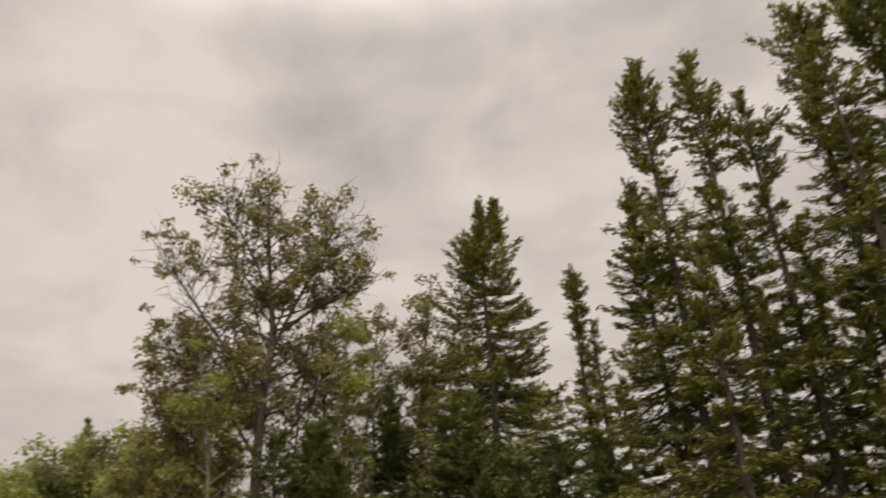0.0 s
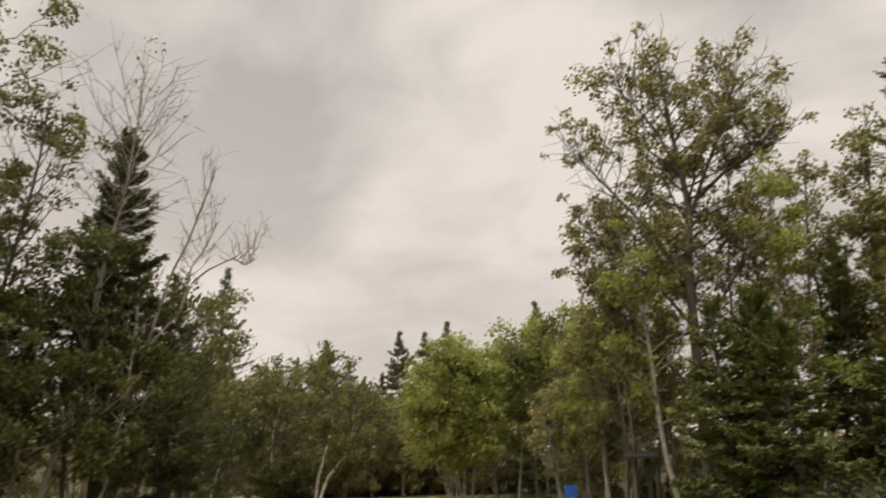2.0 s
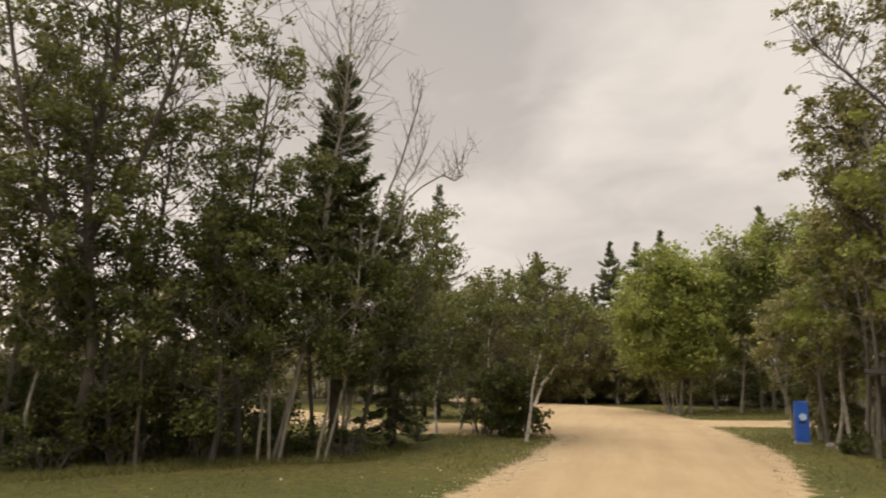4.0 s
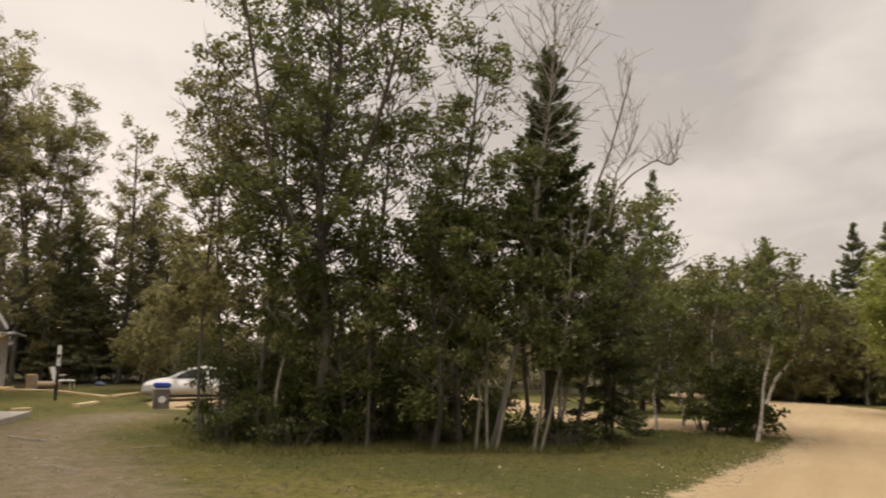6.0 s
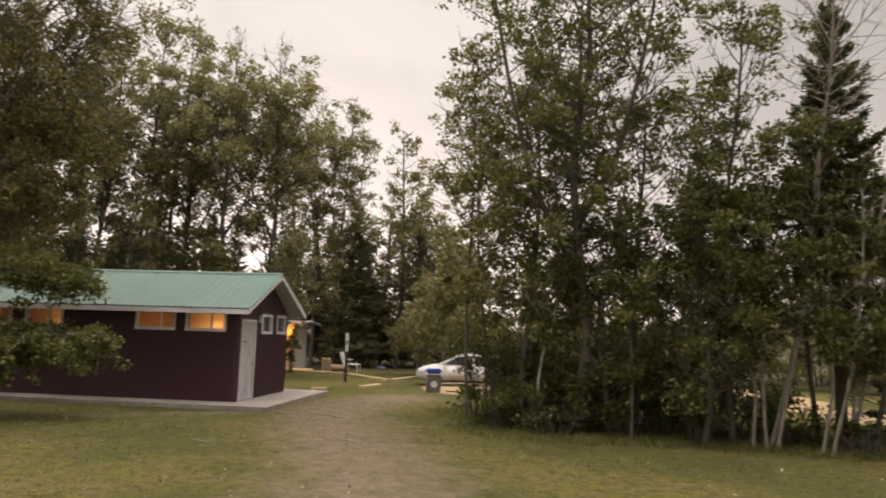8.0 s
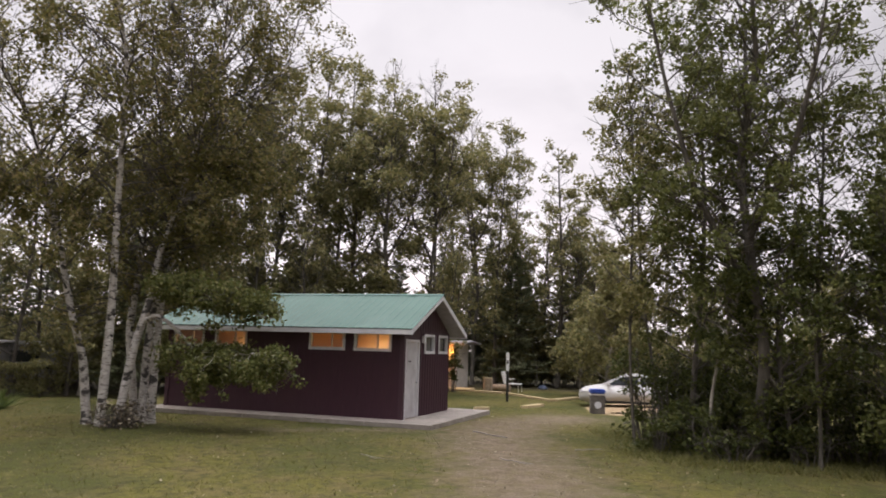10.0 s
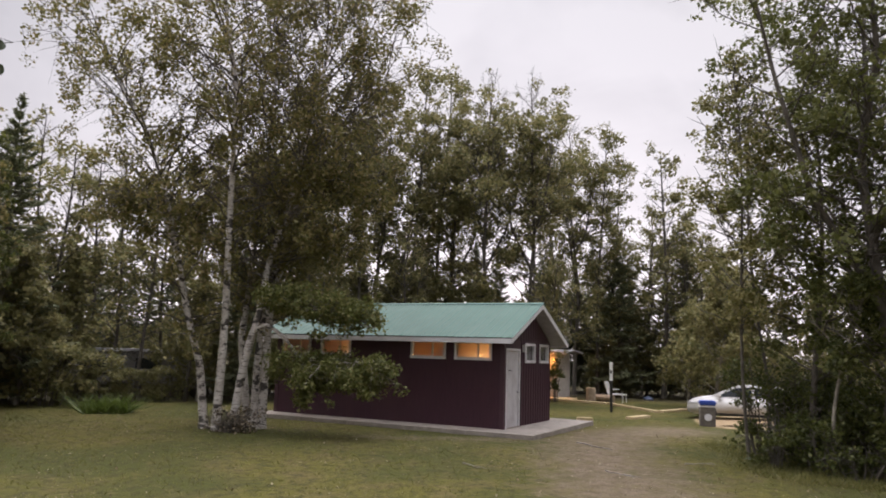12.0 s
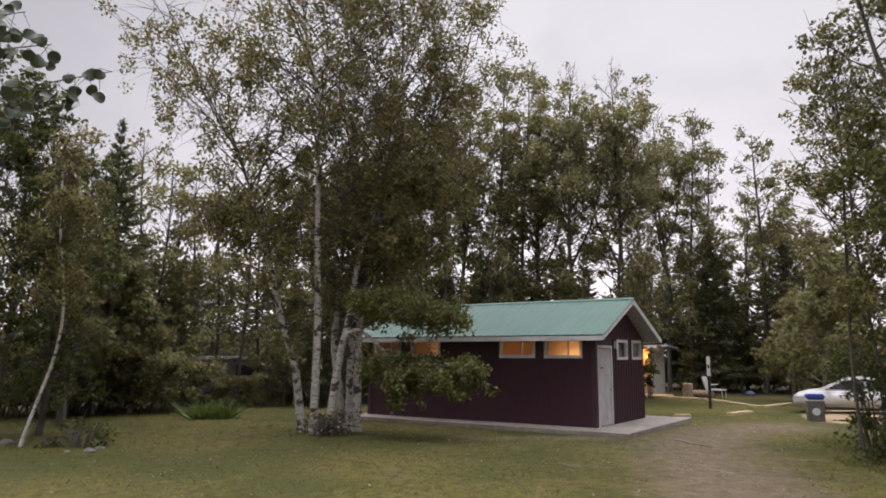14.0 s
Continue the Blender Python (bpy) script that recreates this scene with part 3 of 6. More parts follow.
def make_cabin():
    cab = thing("wash_house", CABIN_M, "maroon board-sided wash house with green metal roof on a concrete slab", "cabin")
    front_w = [(-1.33, -0.40), (-2.65, -1.72), (-5.62, -4.72), (-7.02, -6.12)]
    gable_w = [(1.56, 2.22), (2.70, 3.36)]
    wz0, wz1 = 1.88, 2.25
    wf = part("wall_front", wall_with_holes(0, -LEN, 0, 0, 0.12, BASE, EAVE, [(a, b, wz0, wz1) for a, b in front_w]), SIDING, cab, "long maroon front wall")
    wg = part("wall_gable", wall_with_holes(1, 0.12, WID - 0.12, -0.12, 0, BASE, EAVE, [(0.16, 1.04, BASE, 2.08)] + [(a, b, 1.84, 2.24) for a, b in gable_w]), SIDING, cab, "gable wall with the door")
    part("wall_back", boxed(-LEN, 0, WID - 0.12, WID, BASE, EAVE), SIDING, cab)
    part("wall_end", boxed(-LEN, -LEN + 0.12, 0.12, WID - 0.12, BASE, EAVE), SIDING, cab)
    for x0, x1 in ((-0.12, 0), (-LEN, -LEN + 0.12)):
        bm = bmesh.new()
        prism(bm, [(-0.0, EAVE), (WID, EAVE), (WID / 2, 3.29)], 0, x0, x1)
        part("gable_triangle", bm, SIDING, cab)
    # corner boards and battens
    for x0, x1, y0, y1 in ((-0.10, 0.022, -0.022, 0.0), (-LEN - 0.022, -LEN + 0.10, -0.022, 0.0), (0.0, 0.022, 0.0, 0.09)):
        part("corner_board", boxed(x0, x1, y0, y1, BASE, EAVE - 0.02), BATTEN, cab)
    x = -LEN + 0.3
    while x < -0.2:
        hit = [1 for a, b in front_w if a - 0.08 < x < b + 0.08]
        part("batten", boxed(x - 0.014, x + 0.014, -0.005, 0.0, BASE + 0.01, wz0 - 0.06 if hit else EAVE - 0.02), SIDING, wf)
        x += 0.204
    y = 1.22
    while y < WID - 0.02:
        hit = [1 for a, b in gable_w if a - 0.09 < y < b + 0.09]
        part("batten", boxed(0.0, 0.022, y - 0.022, y + 0.022, BASE + 0.01, 1.77 if hit else EAVE - 0.02), BATTEN, wg)
        y += 0.195
    y = 0.2
    while y < WID - 0.1:
        top = EAVE + (1 - abs(y - WID / 2) / (WID / 2)) * 0.9
        if top - EAVE > 0.1:
            part("batten", boxed(0.0, 0.018, y - 0.02, y + 0.02, EAVE + 0.005, top), BATTEN, wg)
        y += 0.195
    # roof
    roof = part("roof_deck", prism(bmesh.new(), [(-0.48, 2.27), (WID / 2, 3.27), (WID + 0.48, 2.27), (WID + 0.48, 2.37), (WID / 2, 3.375), (-0.48, 2.37)], 0, -LEN - 0.28, 0.38), SOFFIT, cab, "grey soffit boards")
    n, x0, x1 = 9, -LEN - 0.32, 0.42
    for i in range(n):
        a, b = x0 + (x1 - x0) * i / n, x0 + (x1 - x0) * (i + 1) / n - 0.002
        for s in (-1, 1):
            roof_sheet(roof, a, b, s)
    part("ridge_cap", prism(bmesh.new(), [(WID / 2 - 0.10, 3.375), (WID / 2, 3.425), (WID / 2 + 0.10, 3.375), (WID / 2 + 0.10, 3.385), (WID / 2, 3.437), (WID / 2 - 0.10, 3.385)], 0, x0 - 0.01, x1 + 0.01), ROOF_GREEN, roof, "folded green ridge cap")
    for s, yy in ((-1, -0.5), (1, WID + 0.5)):
        lo, hi = sorted((yy, yy - s * 0.025))
        part("fascia", boxed(x0, x1, lo, hi, 2.245, 2.365, bevel=0.004), TRIM, roof, "pale painted eave board")
        # thin dark strip added to draw the roof edge's shadow line
        part("eave_shadow_strip", boxed(x0 + 0.01, x1 - 0.01, *sorted((yy + s * 0.002, yy - s * 0.02)), 2.366, 2.388), DARK_WOOD, roof, "dark strip standing for the shadow line under the sheets")
    for xa in (0.38, -LEN - 0.30):
        for s in (-1, 1):
            e, mid = WID / 2 + s * (WID / 2 + 0.5), WID / 2
            part("barge_board", prism(bmesh.new(), [(e, 2.245), (e, 2.375), (mid, 3.395), (mid, 3.265)], 0, xa, xa + 0.028), TRIM, roof, "pale painted gable board")
    # door
    fr = part("door_frame", boxed(-0.09, 0.028, 0.10, 0.165, BASE, 2.14, bevel=0.004), TRIM, cab)
    part("jamb", boxed(-0.09, 0.028, 1.035, 1.10, BASE, 2.14, bevel=0.004), TRIM, fr)
    part("lintel", boxed(-0.09, 0.028, 0.166, 1.034, 2.075, 2.14, bevel=0.004), TRIM, fr)
    part("threshold", boxed(-0.10, 0.05, 0.166, 1.034, BASE, BASE + 0.02), CONCRETE, fr)
    dr = part("door", boxed(-0.06, -0.015, 0.17, 1.03, BASE + 0.02, 2.07, bevel=0.004), DOOR_PAINT, cab, "closed scuffed off-white door")
    for z0, z1 in ((BASE + 0.16, 0.80), (0.98, 1.9)):
        for p, q in ((0.27, 0.56), (0.64, 0.93)):
            part("door_panel", boxed(-0.016, -0.008, p, q, z0, z1, bevel=0.006), DOOR_PAINT, dr)
    part("knob", rod(bmesh.new(), (-0.015, 0.95, 1.02), (0.05, 0.95, 1.02), 0.028, 0.022), RIM, dr, "dull metal door knob", True)
    part("notice", boxed(-0.0145, -0.0065, 0.34, 0.56, 1.56, 1.585), DARK_WOOD, dr, "thin dark line of writing on the door")
    # windows
    for a, b in front_w:
        window_unit(cab, 0, a, b, wz0, wz1, 0.0, -1)
    for a, b in gable_w:
        window_unit(cab, 1, a, b, 1.84, 2.24, 0.0, 1, False, GLASS)
        part("blind", boxed(-0.118, -0.10, a + 0.002, b - 0.002, 1.842, 2.238), SOFFIT, cab, "dull grey blind behind the pane")
    part("wall_vent", boxed(0.0, 0.09, 1.28, 1.40, 2.06, 2.26, bevel=0.01), TRIM, cab, "small pale vent hood")
    # inside
    part("inner_floor", boxed(-LEN + 0.125, -0.125, 0.125, WID - 0.125, BASE, BASE + 0.03), CONCRETE, cab)
    part("inner_ceiling", boxed(-LEN + 0.125, -0.125, 0.125, WID - 0.125, EAVE - 0.03, EAVE - 0.005), PLYWOOD, cab, "plywood ceiling")
    part("partition", boxed(-3.72, -3.64, 0.13, WID - 0.13, BASE + 0.03, EAVE - 0.035), PLYWOOD, cab, "plywood partition")
    part("inner_lining", boxed(-LEN + 0.13, -0.13, WID - 0.16, WID - 0.125, BASE + 0.03, EAVE - 0.035), PLYWOOD, cab, "plywood wall lining")
    for lx in (-1.5, -5.6):
        part("bulb", rod(bmesh.new(), (lx, 2.6, 1.30), (lx, 2.6, 1.42), 0.05, 0.04, 12), BULB, cab, "bare warm bulb")
    return cab


make_cabin()
for lx in (-1.5, -5.6):
    lamp = new("cabin_lamp", bpy.data.lights.new("cabin_lamp", "POINT"))
    lamp.data.energy, lamp.data.color, lamp.data.shadow_soft_size = 31, (1.0, 0.50, 0.16), 0.10
    lamp.matrix_world = CABIN_M @ Matrix.Translation((lx, 2.5, 1.52))

slab = thing("concrete_slab", CABIN_M, "weathered concrete slab under the wash house", "slab", kind="structure")
for i in range(5):
    a = -LEN - 0.3 + i * (LEN + 1.4) / 5
    part("slab_section", boxed(a + 0.004, a + (LEN + 1.4) / 5 - 0.004, -0.85, 4.45, -0.08, BASE, bevel=0.012), CONCRETE, slab)


# ---------------------------------------------------------------- trees
def unit(v):
    return v / (np.linalg.norm(v, axis=-1, keepdims=True) + 1e-9)


def tubes(paths, sides=6):
    """Tapered tubes along point rows; paths are (points, radii). All have shared sides; returns verts, quads."""
    vs, qs, base = [], [], 0
    ang = np.arange(sides) / sides * 2 * np.pi
    for pts, rad in paths:
        pts = np.asarray(pts, float)
        n = len(pts)
        t = unit(np.gradient(pts, axis=0))
        ref = np.where(np.abs(t[:, 2:3]) > 0.9, np.array([[1.0, 0, 0]]), np.array([[0, 0, 1.0]]))
        a = unit(np.cross(t, ref))
        b = np.cross(t, a)
        ring = pts[:, None] + np.asarray(rad)[:, None, None] * (np.cos(ang)[None, :, None] * a[:, None] + np.sin(ang)[None, :, None] * b[:, None])
        vs.append(ring.reshape(-1, 3))
        idx = base + np.arange(n * sides).reshape(n, sides)
        nx = np.roll(idx, -1, 1)
        qs.append(np.stack([idx[:-1], nx[:-1], nx[1:], idx[1:]], -1).reshape(-1, 4))
        base += n * sides
    return np.concatenate(vs), np.concatenate(qs)


def leaf_quads(centres, size, rng, width=0.75, flat=0.25, axis=None):
    """A folded rhombic blade at every centre, turned at random."""
    n = len(centres)
    s = size * rng.uniform(0.65, 1.35, (n, 1))
    a = unit(rng.normal(size=(n, 3)) - np.array([0, 0, 0.45])) if axis is None else unit(axis + rng.normal(0, 0.35, (n, 3)))
    nrm = rng.normal(size=(n, 3))
    nrm[:, 2] = np.abs(nrm[:, 2]) + flat
    b = unit(np.cross(a, nrm))
    up = np.cross(b, a) * s * 0.12
    v = np.stack([centres - a * s / 2, centres + b * s * width / 2 + up, centres + a * s / 2, centres - b * s * width / 2 + up], 1)
    return v.reshape(-1, 3), np.arange(4 * n).reshape(n, 4)


def broadleaf_skeleton(rng, h, crown0, radius, lean, limbs, r0, droop=0.0, top_heavy=0.5, bend=0.25, rise=1.0, path=None, profile=None, twig=1.0):
    n = 16 if path is None else 30
    t = np.linspace(0, 1, n)
    if path is None:
        ph = rng.uniform(0, 6.3, 4)
        wob = bend * np.stack([np.sin(t * 4 + ph[0]) - np.sin(ph[0]) + 0.4 * np.sin(t * 9 + ph[2]) - 0.4 * np.sin(ph[2]), np.sin(t * 4.6 + ph[1]) - np.sin(ph[1])], -1)
        trunk = np.stack([lean[0] * t ** 1.2 + wob[:, 0], lean[1] * t ** 1.2 + wob[:, 1], h * t], -1)
    else:
        p = np.array(path, float)
        k = np.linspace(0, 1, len(p))
        trunk = np.stack([np.interp(t, k, p[:, i]) for i in range(3)], -1)
        trunk[1:-1] = (trunk[:-2] + 2 * trunk[1:-1] + trunk[2:]) / 4
    rad = r0 * (1 - t) ** 0.75 + 0.012
    rad[0] *= 1.35
    paths, spray = [(trunk, rad)], []
    for i in range(limbs):
        q = (i + rng.random()) / limbs
        s = crown0 + (0.985 - crown0) * q
        start = np.array([np.interp(s, t, trunk[:, k]) for k in range(3)])
        prof = min(1.0, (q + 0.18) ** 0.55 * 1.25) * (1.03 - q) ** (1.05 - top_heavy * 0.75) * 1.25
        if profile:
            prof = float(np.interp(q, [a for a, b in profile], [b for a, b in profile]))
        ln = radius * prof * rng.uniform(0.65, 1.15) + 0.18
        az, el = i * 2.4 + rng.normal(0, 0.5), radians(12 + 48 * q * rise + rng.normal(0, 10))
        d = np.array([math.cos(az) * math.cos(el), math.sin(az) * math.cos(el), math.sin(el)])
        k = np.linspace(0, 1, 6)[:, None]
        limb = start + d * ln * k + np.array([0, 0, 1]) * ln * (0.22 * k ** 2 - droop * k ** 2.5) + rng.normal(0, 0.035 * ln, (6, 3)) * k
        lr = max(0.010, r0 * 0.42 * (1 - s) ** 0.6 * (0.5 + 0.5 * prof)) * twig
        paths.append((limb, lr * (1 - k[:, 0]) ** 0.8 + 0.005 * twig))
        spray.append((limb[2:], 0.5 * ln))
        for j in range(int(3 + ln * 3.2)):
            kk = rng.uniform(0.22, 1.0)
            st = np.array([np.interp(kk, k[:, 0], limb[:, c]) for c in range(3)])
            d2 = unit(d * 0.6 + rng.normal(0, 0.75, 3) + np.array([0, 0, 0.25 - droop]))
            tl = ln * rng.uniform(0.16, 0.42) + 0.12
            k2 = np.linspace(0, 1, 4)[:, None]
            tw = st + d2 * tl * k2 + np.array([0, 0, -droop * tl * 0.9]) * k2 ** 2
            paths.append((tw, (0.006 * (1 - k2[:, 0]) + 0.002) * twig))
            spray.append((tw, tl))
    return paths, spray


def spray_points(rng, spray, n, sigma, clump=0.125, per=42, hang=0.75):
    """Leaf places in clumps round the twig ends: clump is a clump's size, per its leaves, hang its height against its width."""
    w = np.array([q[1] for q in spray]) * np.exp(rng.normal(0, 0.6, len(spray)))
    count = max(6, n // per)
    pick = rng.choice(len(spray), count, p=w / w.sum())
    k = 0.45 + 0.55 * rng.random(count) ** 0.6
    mid = np.array([[np.interp(k[i], np.linspace(0, 1, len(spray[p][0])), spray[p][0][:, c]) for c in range(3)] for i, p in enumerate(pick)])
    mid += rng.normal(0, sigma, (count, 3))
    wide = clump * np.exp(rng.normal(0, 0.35, count))
    share = wide ** 2 / (wide ** 2).sum()
    own = rng.choice(count, n, p=share)
    off = unit(rng.normal(0, 1, (n, 3))) * (rng.random((n, 1)) ** 0.55 * 1.75) * wide[own, None]
    off[:, 2] *= hang
    return mid[own] + off


def woody(name, parent, stem, twigs, bark, twig_bark):
    """Trunk and limbs as one mesh, the limbs with a bark of their own."""
    (v1, q1), (v2, q2) = stem, twigs
    me = quad_mesh(name, np.concatenate([v1, v2]), np.concatenate([q1, q2 + len(v1)]), True)
    ob = link_mesh(name, me, bark, parent)
    if twig_bark is not bark:
        me.materials.append(twig_bark)
        me.polygons.foreach_set("material_index", np.repeat([0, 1], [len(q1), len(q2)]).astype(np.int32))
    return ob


def broadleaf(name, m, h, label, crown0=0.3, radius=1.6, lean=(0, 0), limbs=40, r0=0.10, leaves=9000, size=0.085, seed=1, bark=None, leaf=None,
              droop=0.0, top_heavy=0.5, bend=0.15, rise=1.0, sigma=0.10, group="", category="tree", stems=None, forks=0, minor=1.0,
              profile=None, twig=1.0, clump=0.125, per=42, hang=0.75):
    """A broad-leaved tree: trunks, and a crown of single leaves. stems: rows of trunk points, for a tree with several trunks."""
    rng = np.random.default_rng(seed)
    tree = thing(name, m, label, category, group)
    sets = list(stems or [None])
    if forks:
        top = np.array([*lean, h])
        sets = [[tuple(top * np.array([k ** 1.2, k ** 1.2, k]) + (np.array([*rng.normal(0, bend, 2), 0]) if 0 < k < 1 else 0)) for k in np.linspace(0, 1, 7)]]
        for i in range(forks):
            k0 = 0.22 + 0.16 * i + rng.uniform(-0.04, 0.04)
            a = np.array([np.interp(k0, np.linspace(0, 1, 7), [p[c] for p in sets[0]]) for c in range(3)])
            az = i * 2.3 + rng.uniform(0, 1.5) + seed
            out = np.array([math.cos(az), math.sin(az), 0]) * radius * rng.uniform(0.45, 0.7)
            end = np.array([top[0], top[1], h * rng.uniform(0.80, 0.93)]) + out
            sets.append([tuple(a), tuple(a * 0.72 + end * 0.28 + out * 0.22), tuple(a * 0.4 + end * 0.6 + out * 0.16), tuple(end)])
    for n_stem, st in enumerate(sets):
        hh = st[-1][2] if st else h
        paths, spray = broadleaf_skeleton(rng, hh, crown0 if not (forks and n_stem) else 0.12, radius * (0.72 if forks else 1.0), lean, limbs // (2 if forks and n_stem else 1), r0 * (0.55 if forks and n_stem else minor if n_stem else 1.0), droop, top_heavy, bend, rise, st, profile, twig)
        woody("leader" if n_stem and (forks or minor < 1) else "trunk", tree, tubes(paths[:1], 10), tubes(paths[1:], 5), bark, BARK_POPLAR if bark is BARK_BIRCH and hh > 2.05 else bark)
        if leaves:
            share = 1 / len(sets) if minor == 1 else 0.3 if n_stem == 0 else 0.7 / (len(sets) - 1)
            c = spray_points(rng, spray, int(leaves * share), sigma, clump, per, hang)
            c = c[c[:, 2] > 0.05]
            v, q = leaf_quads(c, size, rng)
            link_mesh("crown", quad_mesh("crown", v, q), leaf, tree)
    return tree


def spruce(name, m, h, label, radius=1.0, crown0=0.12, seed=1, needle=None, per=1.0, club=0.0, ragged=0.25, lean=(0, 0), r0=0.11, dead=0.15, twin=False, group="", step=0.20, blade=0.135, taper=0.72):
    """A spruce: a straight trunk, whorls of drooping boughs with needle sprays, bare dead boughs below. club: thickens the top."""
    rng = np.random.default_rng(seed)
    tree = thing(name, m, label, "tree", group)
    t = np.linspace(0, 1, 14)
    trunk = np.stack([lean[0] * t + 0.04 * np.sin(t * 5), lean[1] * t + 0.04 * np.cos(t * 4) - 0.04, h * t], -1)
    paths, centres, axes = [], [], []

    def bough(z, ln, el, az, green, ox=0.0):
        s = z / h
        st = np.array([lean[0] * s + ox, lean[1] * s, z])
        d = np.array([math.cos(az) * math.cos(el), math.sin(az) * math.cos(el), math.sin(el)])
        k = np.linspace(0, 1, 5)[:, None]
        sag = np.array([0, 0, -0.22 * ln]) * np.sin(k * 2.2) + np.array([0, 0, 0.16 * ln]) * k ** 2
        p = st + d * ln * k + sag
        paths.append((p, (0.008 + 0.010 * ln) * (1 - k[:, 0]) + 0.003))
        if not green:
            if ln > 0.4:
                for j in range(6):
                    kk = rng.uniform(0.25, 0.95)
                    a = st + d * ln * kk
                    e = a + unit(d + rng.normal(0, 0.7, 3)) * ln * 0.35
                    paths.append((np.stack([a, (a + e) / 2 + rng.normal(0, 0.02, 3), e]), np.array([0.006, 0.004, 0.002])))
            return
        side = np.array([-math.sin(az), math.cos(az), 0])
        n = max(6, int(ln * 74 * per))
        kk = rng.uniform(0.12, 1.0, n) ** 0.85
        pos = np.stack([np.interp(kk, k[:, 0], p[:, c]) for c in range(3)], -1)
        reach = rng.uniform(-1, 1, n) * 0.30 * ln * (1.1 - kk)
        pos += side * reach[:, None] + rng.normal(0, 0.035, (n, 3)) + np.array([0, 0, -0.05]) * rng.random((n, 1))
        ax = d * 0.9 + side * np.sign(reach)[:, None] * rng.uniform(0.2, 0.9, (n, 1)) + np.array([0, 0, 0.15])
        centres.append(pos)
        axes.append(ax)

    z = h * 0.06
    while z < h * 0.995:
        s = z / h
        green = s > crown0
        prof = (1 - s) ** taper * (0.35 + 0.65 * min(1, (s - crown0 * 0.5) * 3 + 0.5))
        prof += club * math.exp(-((s - 0.90) / 0.055) ** 2) * 0.30 - club * math.exp(-((s - 0.76) / 0.06) ** 2) * 0.16
        wave = 1 + ragged * math.sin(z * 2.7 + seed)
        for j in range(5 if green else 3):
            ln = max(0.10, radius * prof * wave * rng.uniform(0.6, 1.2)) + 0.06
            if twin and s > 0.88:
                ln = (0.10 + (h - z) * 0.24) * rng.uniform(0.7, 1.15)
            el = radians(-18 + 62 * s ** 2.2 + rng.normal(0, 8))
            g = green and rng.random() > dead * (1 - s)
            bough(z + rng.uniform(-0.08, 0.08), ln * (1 if g else 0.75), el, rng.uniform(0, 6.283), g)
        z += step * rng.uniform(0.7, 1.3)
    if twin:
        for kz in np.arange(h * 0.885, h * 0.995, 0.10):
            for j in range(5):
                bough(kz, (0.10 + (h - kz) * 0.24) * rng.uniform(0.7, 1.15), radians(30), rng.uniform(0, 6.283), True, 0.38)
        paths.append((np.array([(0.0, 0, h * 0.86), (0.36, 0, h * 0.90), (0.38, 0, h * 0.995)]), np.array([0.03, 0.025, 0.01])))
    c = np.concatenate(centres)
    v, q = leaf_quads(c, blade, rng, 0.30, 0.6, np.concatenate(axes))
    link_mesh("crown", quad_mesh("crown", v, q), needle or NEEDLE, tree)
    woody("trunk", tree, tubes([(trunk, r0 * (1 - t) + 0.012)], 9), tubes(paths, 4), BARK_SPRUCE, BARK_SPRUCE)
    return tree


def bush(name, m, h, r, label, leaves=2500, size=0.075, seed=1, leaf=None, group="", stems=9, category="bush"):
    rng = np.random.default_rng(seed)
    b = thing(name, m, label, category, group)
    paths, spray = [], []
    for i in range(stems):
        az, out = rng.uniform(0, 6.283), rng.uniform(0.15, 1.0) * r
        st = np.array([math.cos(az), math.sin(az), 0]) * out * 0.35
        end = np.array([math.cos(az) * out, math.sin(az) * out, h * rng.uniform(0.6, 1.0) * (1 - 0.35 * (out / r) ** 2)])
        k = np.linspace(0, 1, 7)[:, None]
        p = st + (end - st) * k + np.array([0, 0, 0.2 * h]) * np.sin(k * 3.1416) + rng.normal(0, 0.04, (7, 3)) * k
        paths.append((p, 0.016 * (1 - k[:, 0]) + 0.004))
        for j in range(9):
            kk = rng.uniform(0.08, 1)
            a = np.array([np.interp(kk, k[:, 0], p[:, c]) for c in range(3)])
            d = unit(rng.normal(0, 1, 3) + np.array([math.cos(az), math.sin(az), 0.3]) * 0.6)
            tw = a + d * rng.uniform(0.15, 0.45) * r * np.linspace(0, 1, 3)[:, None]
            paths.append((tw, np.array([0.006, 0.004, 0.002])))
            spray.append((tw, 1.0))
    v, q = tubes(paths, 5)
    link_mesh("stem", quad_mesh("stem", v, q, True), BARK_POPLAR, b)
    c = spray_points(rng, spray, leaves, 0.05 + 0.03 * r, 0.07 + 0.05 * r, 50, 0.7)
    c = c[c[:, 2] > 0.04]
    v, q = leaf_quads(c, size, rng)
    link_mesh("foliage", quad_mesh("foliage", v, q), leaf or LEAF_SHRUB_SHADED, b)
    return b


def at(az, d, turn=0.0, scale=1.0):
    x, y = polar(az, d)
    z = float(ground_height(np.array(x), np.array(y))) - 0.03
    return pose(x, y, z, 0, 0, turn) @ Matrix.Diagonal((scale, scale, scale, 1))


# how far limbs reach, from the crown's foot to its top
ROUND = [(0, 0.6), (0.3, 0.95), (0.6, 1.0), (0.82, 0.75), (0.95, 0.45), (1, 0.3)]

# ---- tall spruces beside the drive
TALL = [(-20.0, 14.0, 12.5, 1.6), (-24.5, 14.0, 12.4, 1.45), (-27.9, 14.4, 11.2, 1.35), (-33.1, 14.0, 12.6, 1.6), (-34.6, 13.2, 11.2, 1.4), (-38.2, 14.0, 13.2, 2.0), (-42.0, 13.5, 13.4, 2.0)]
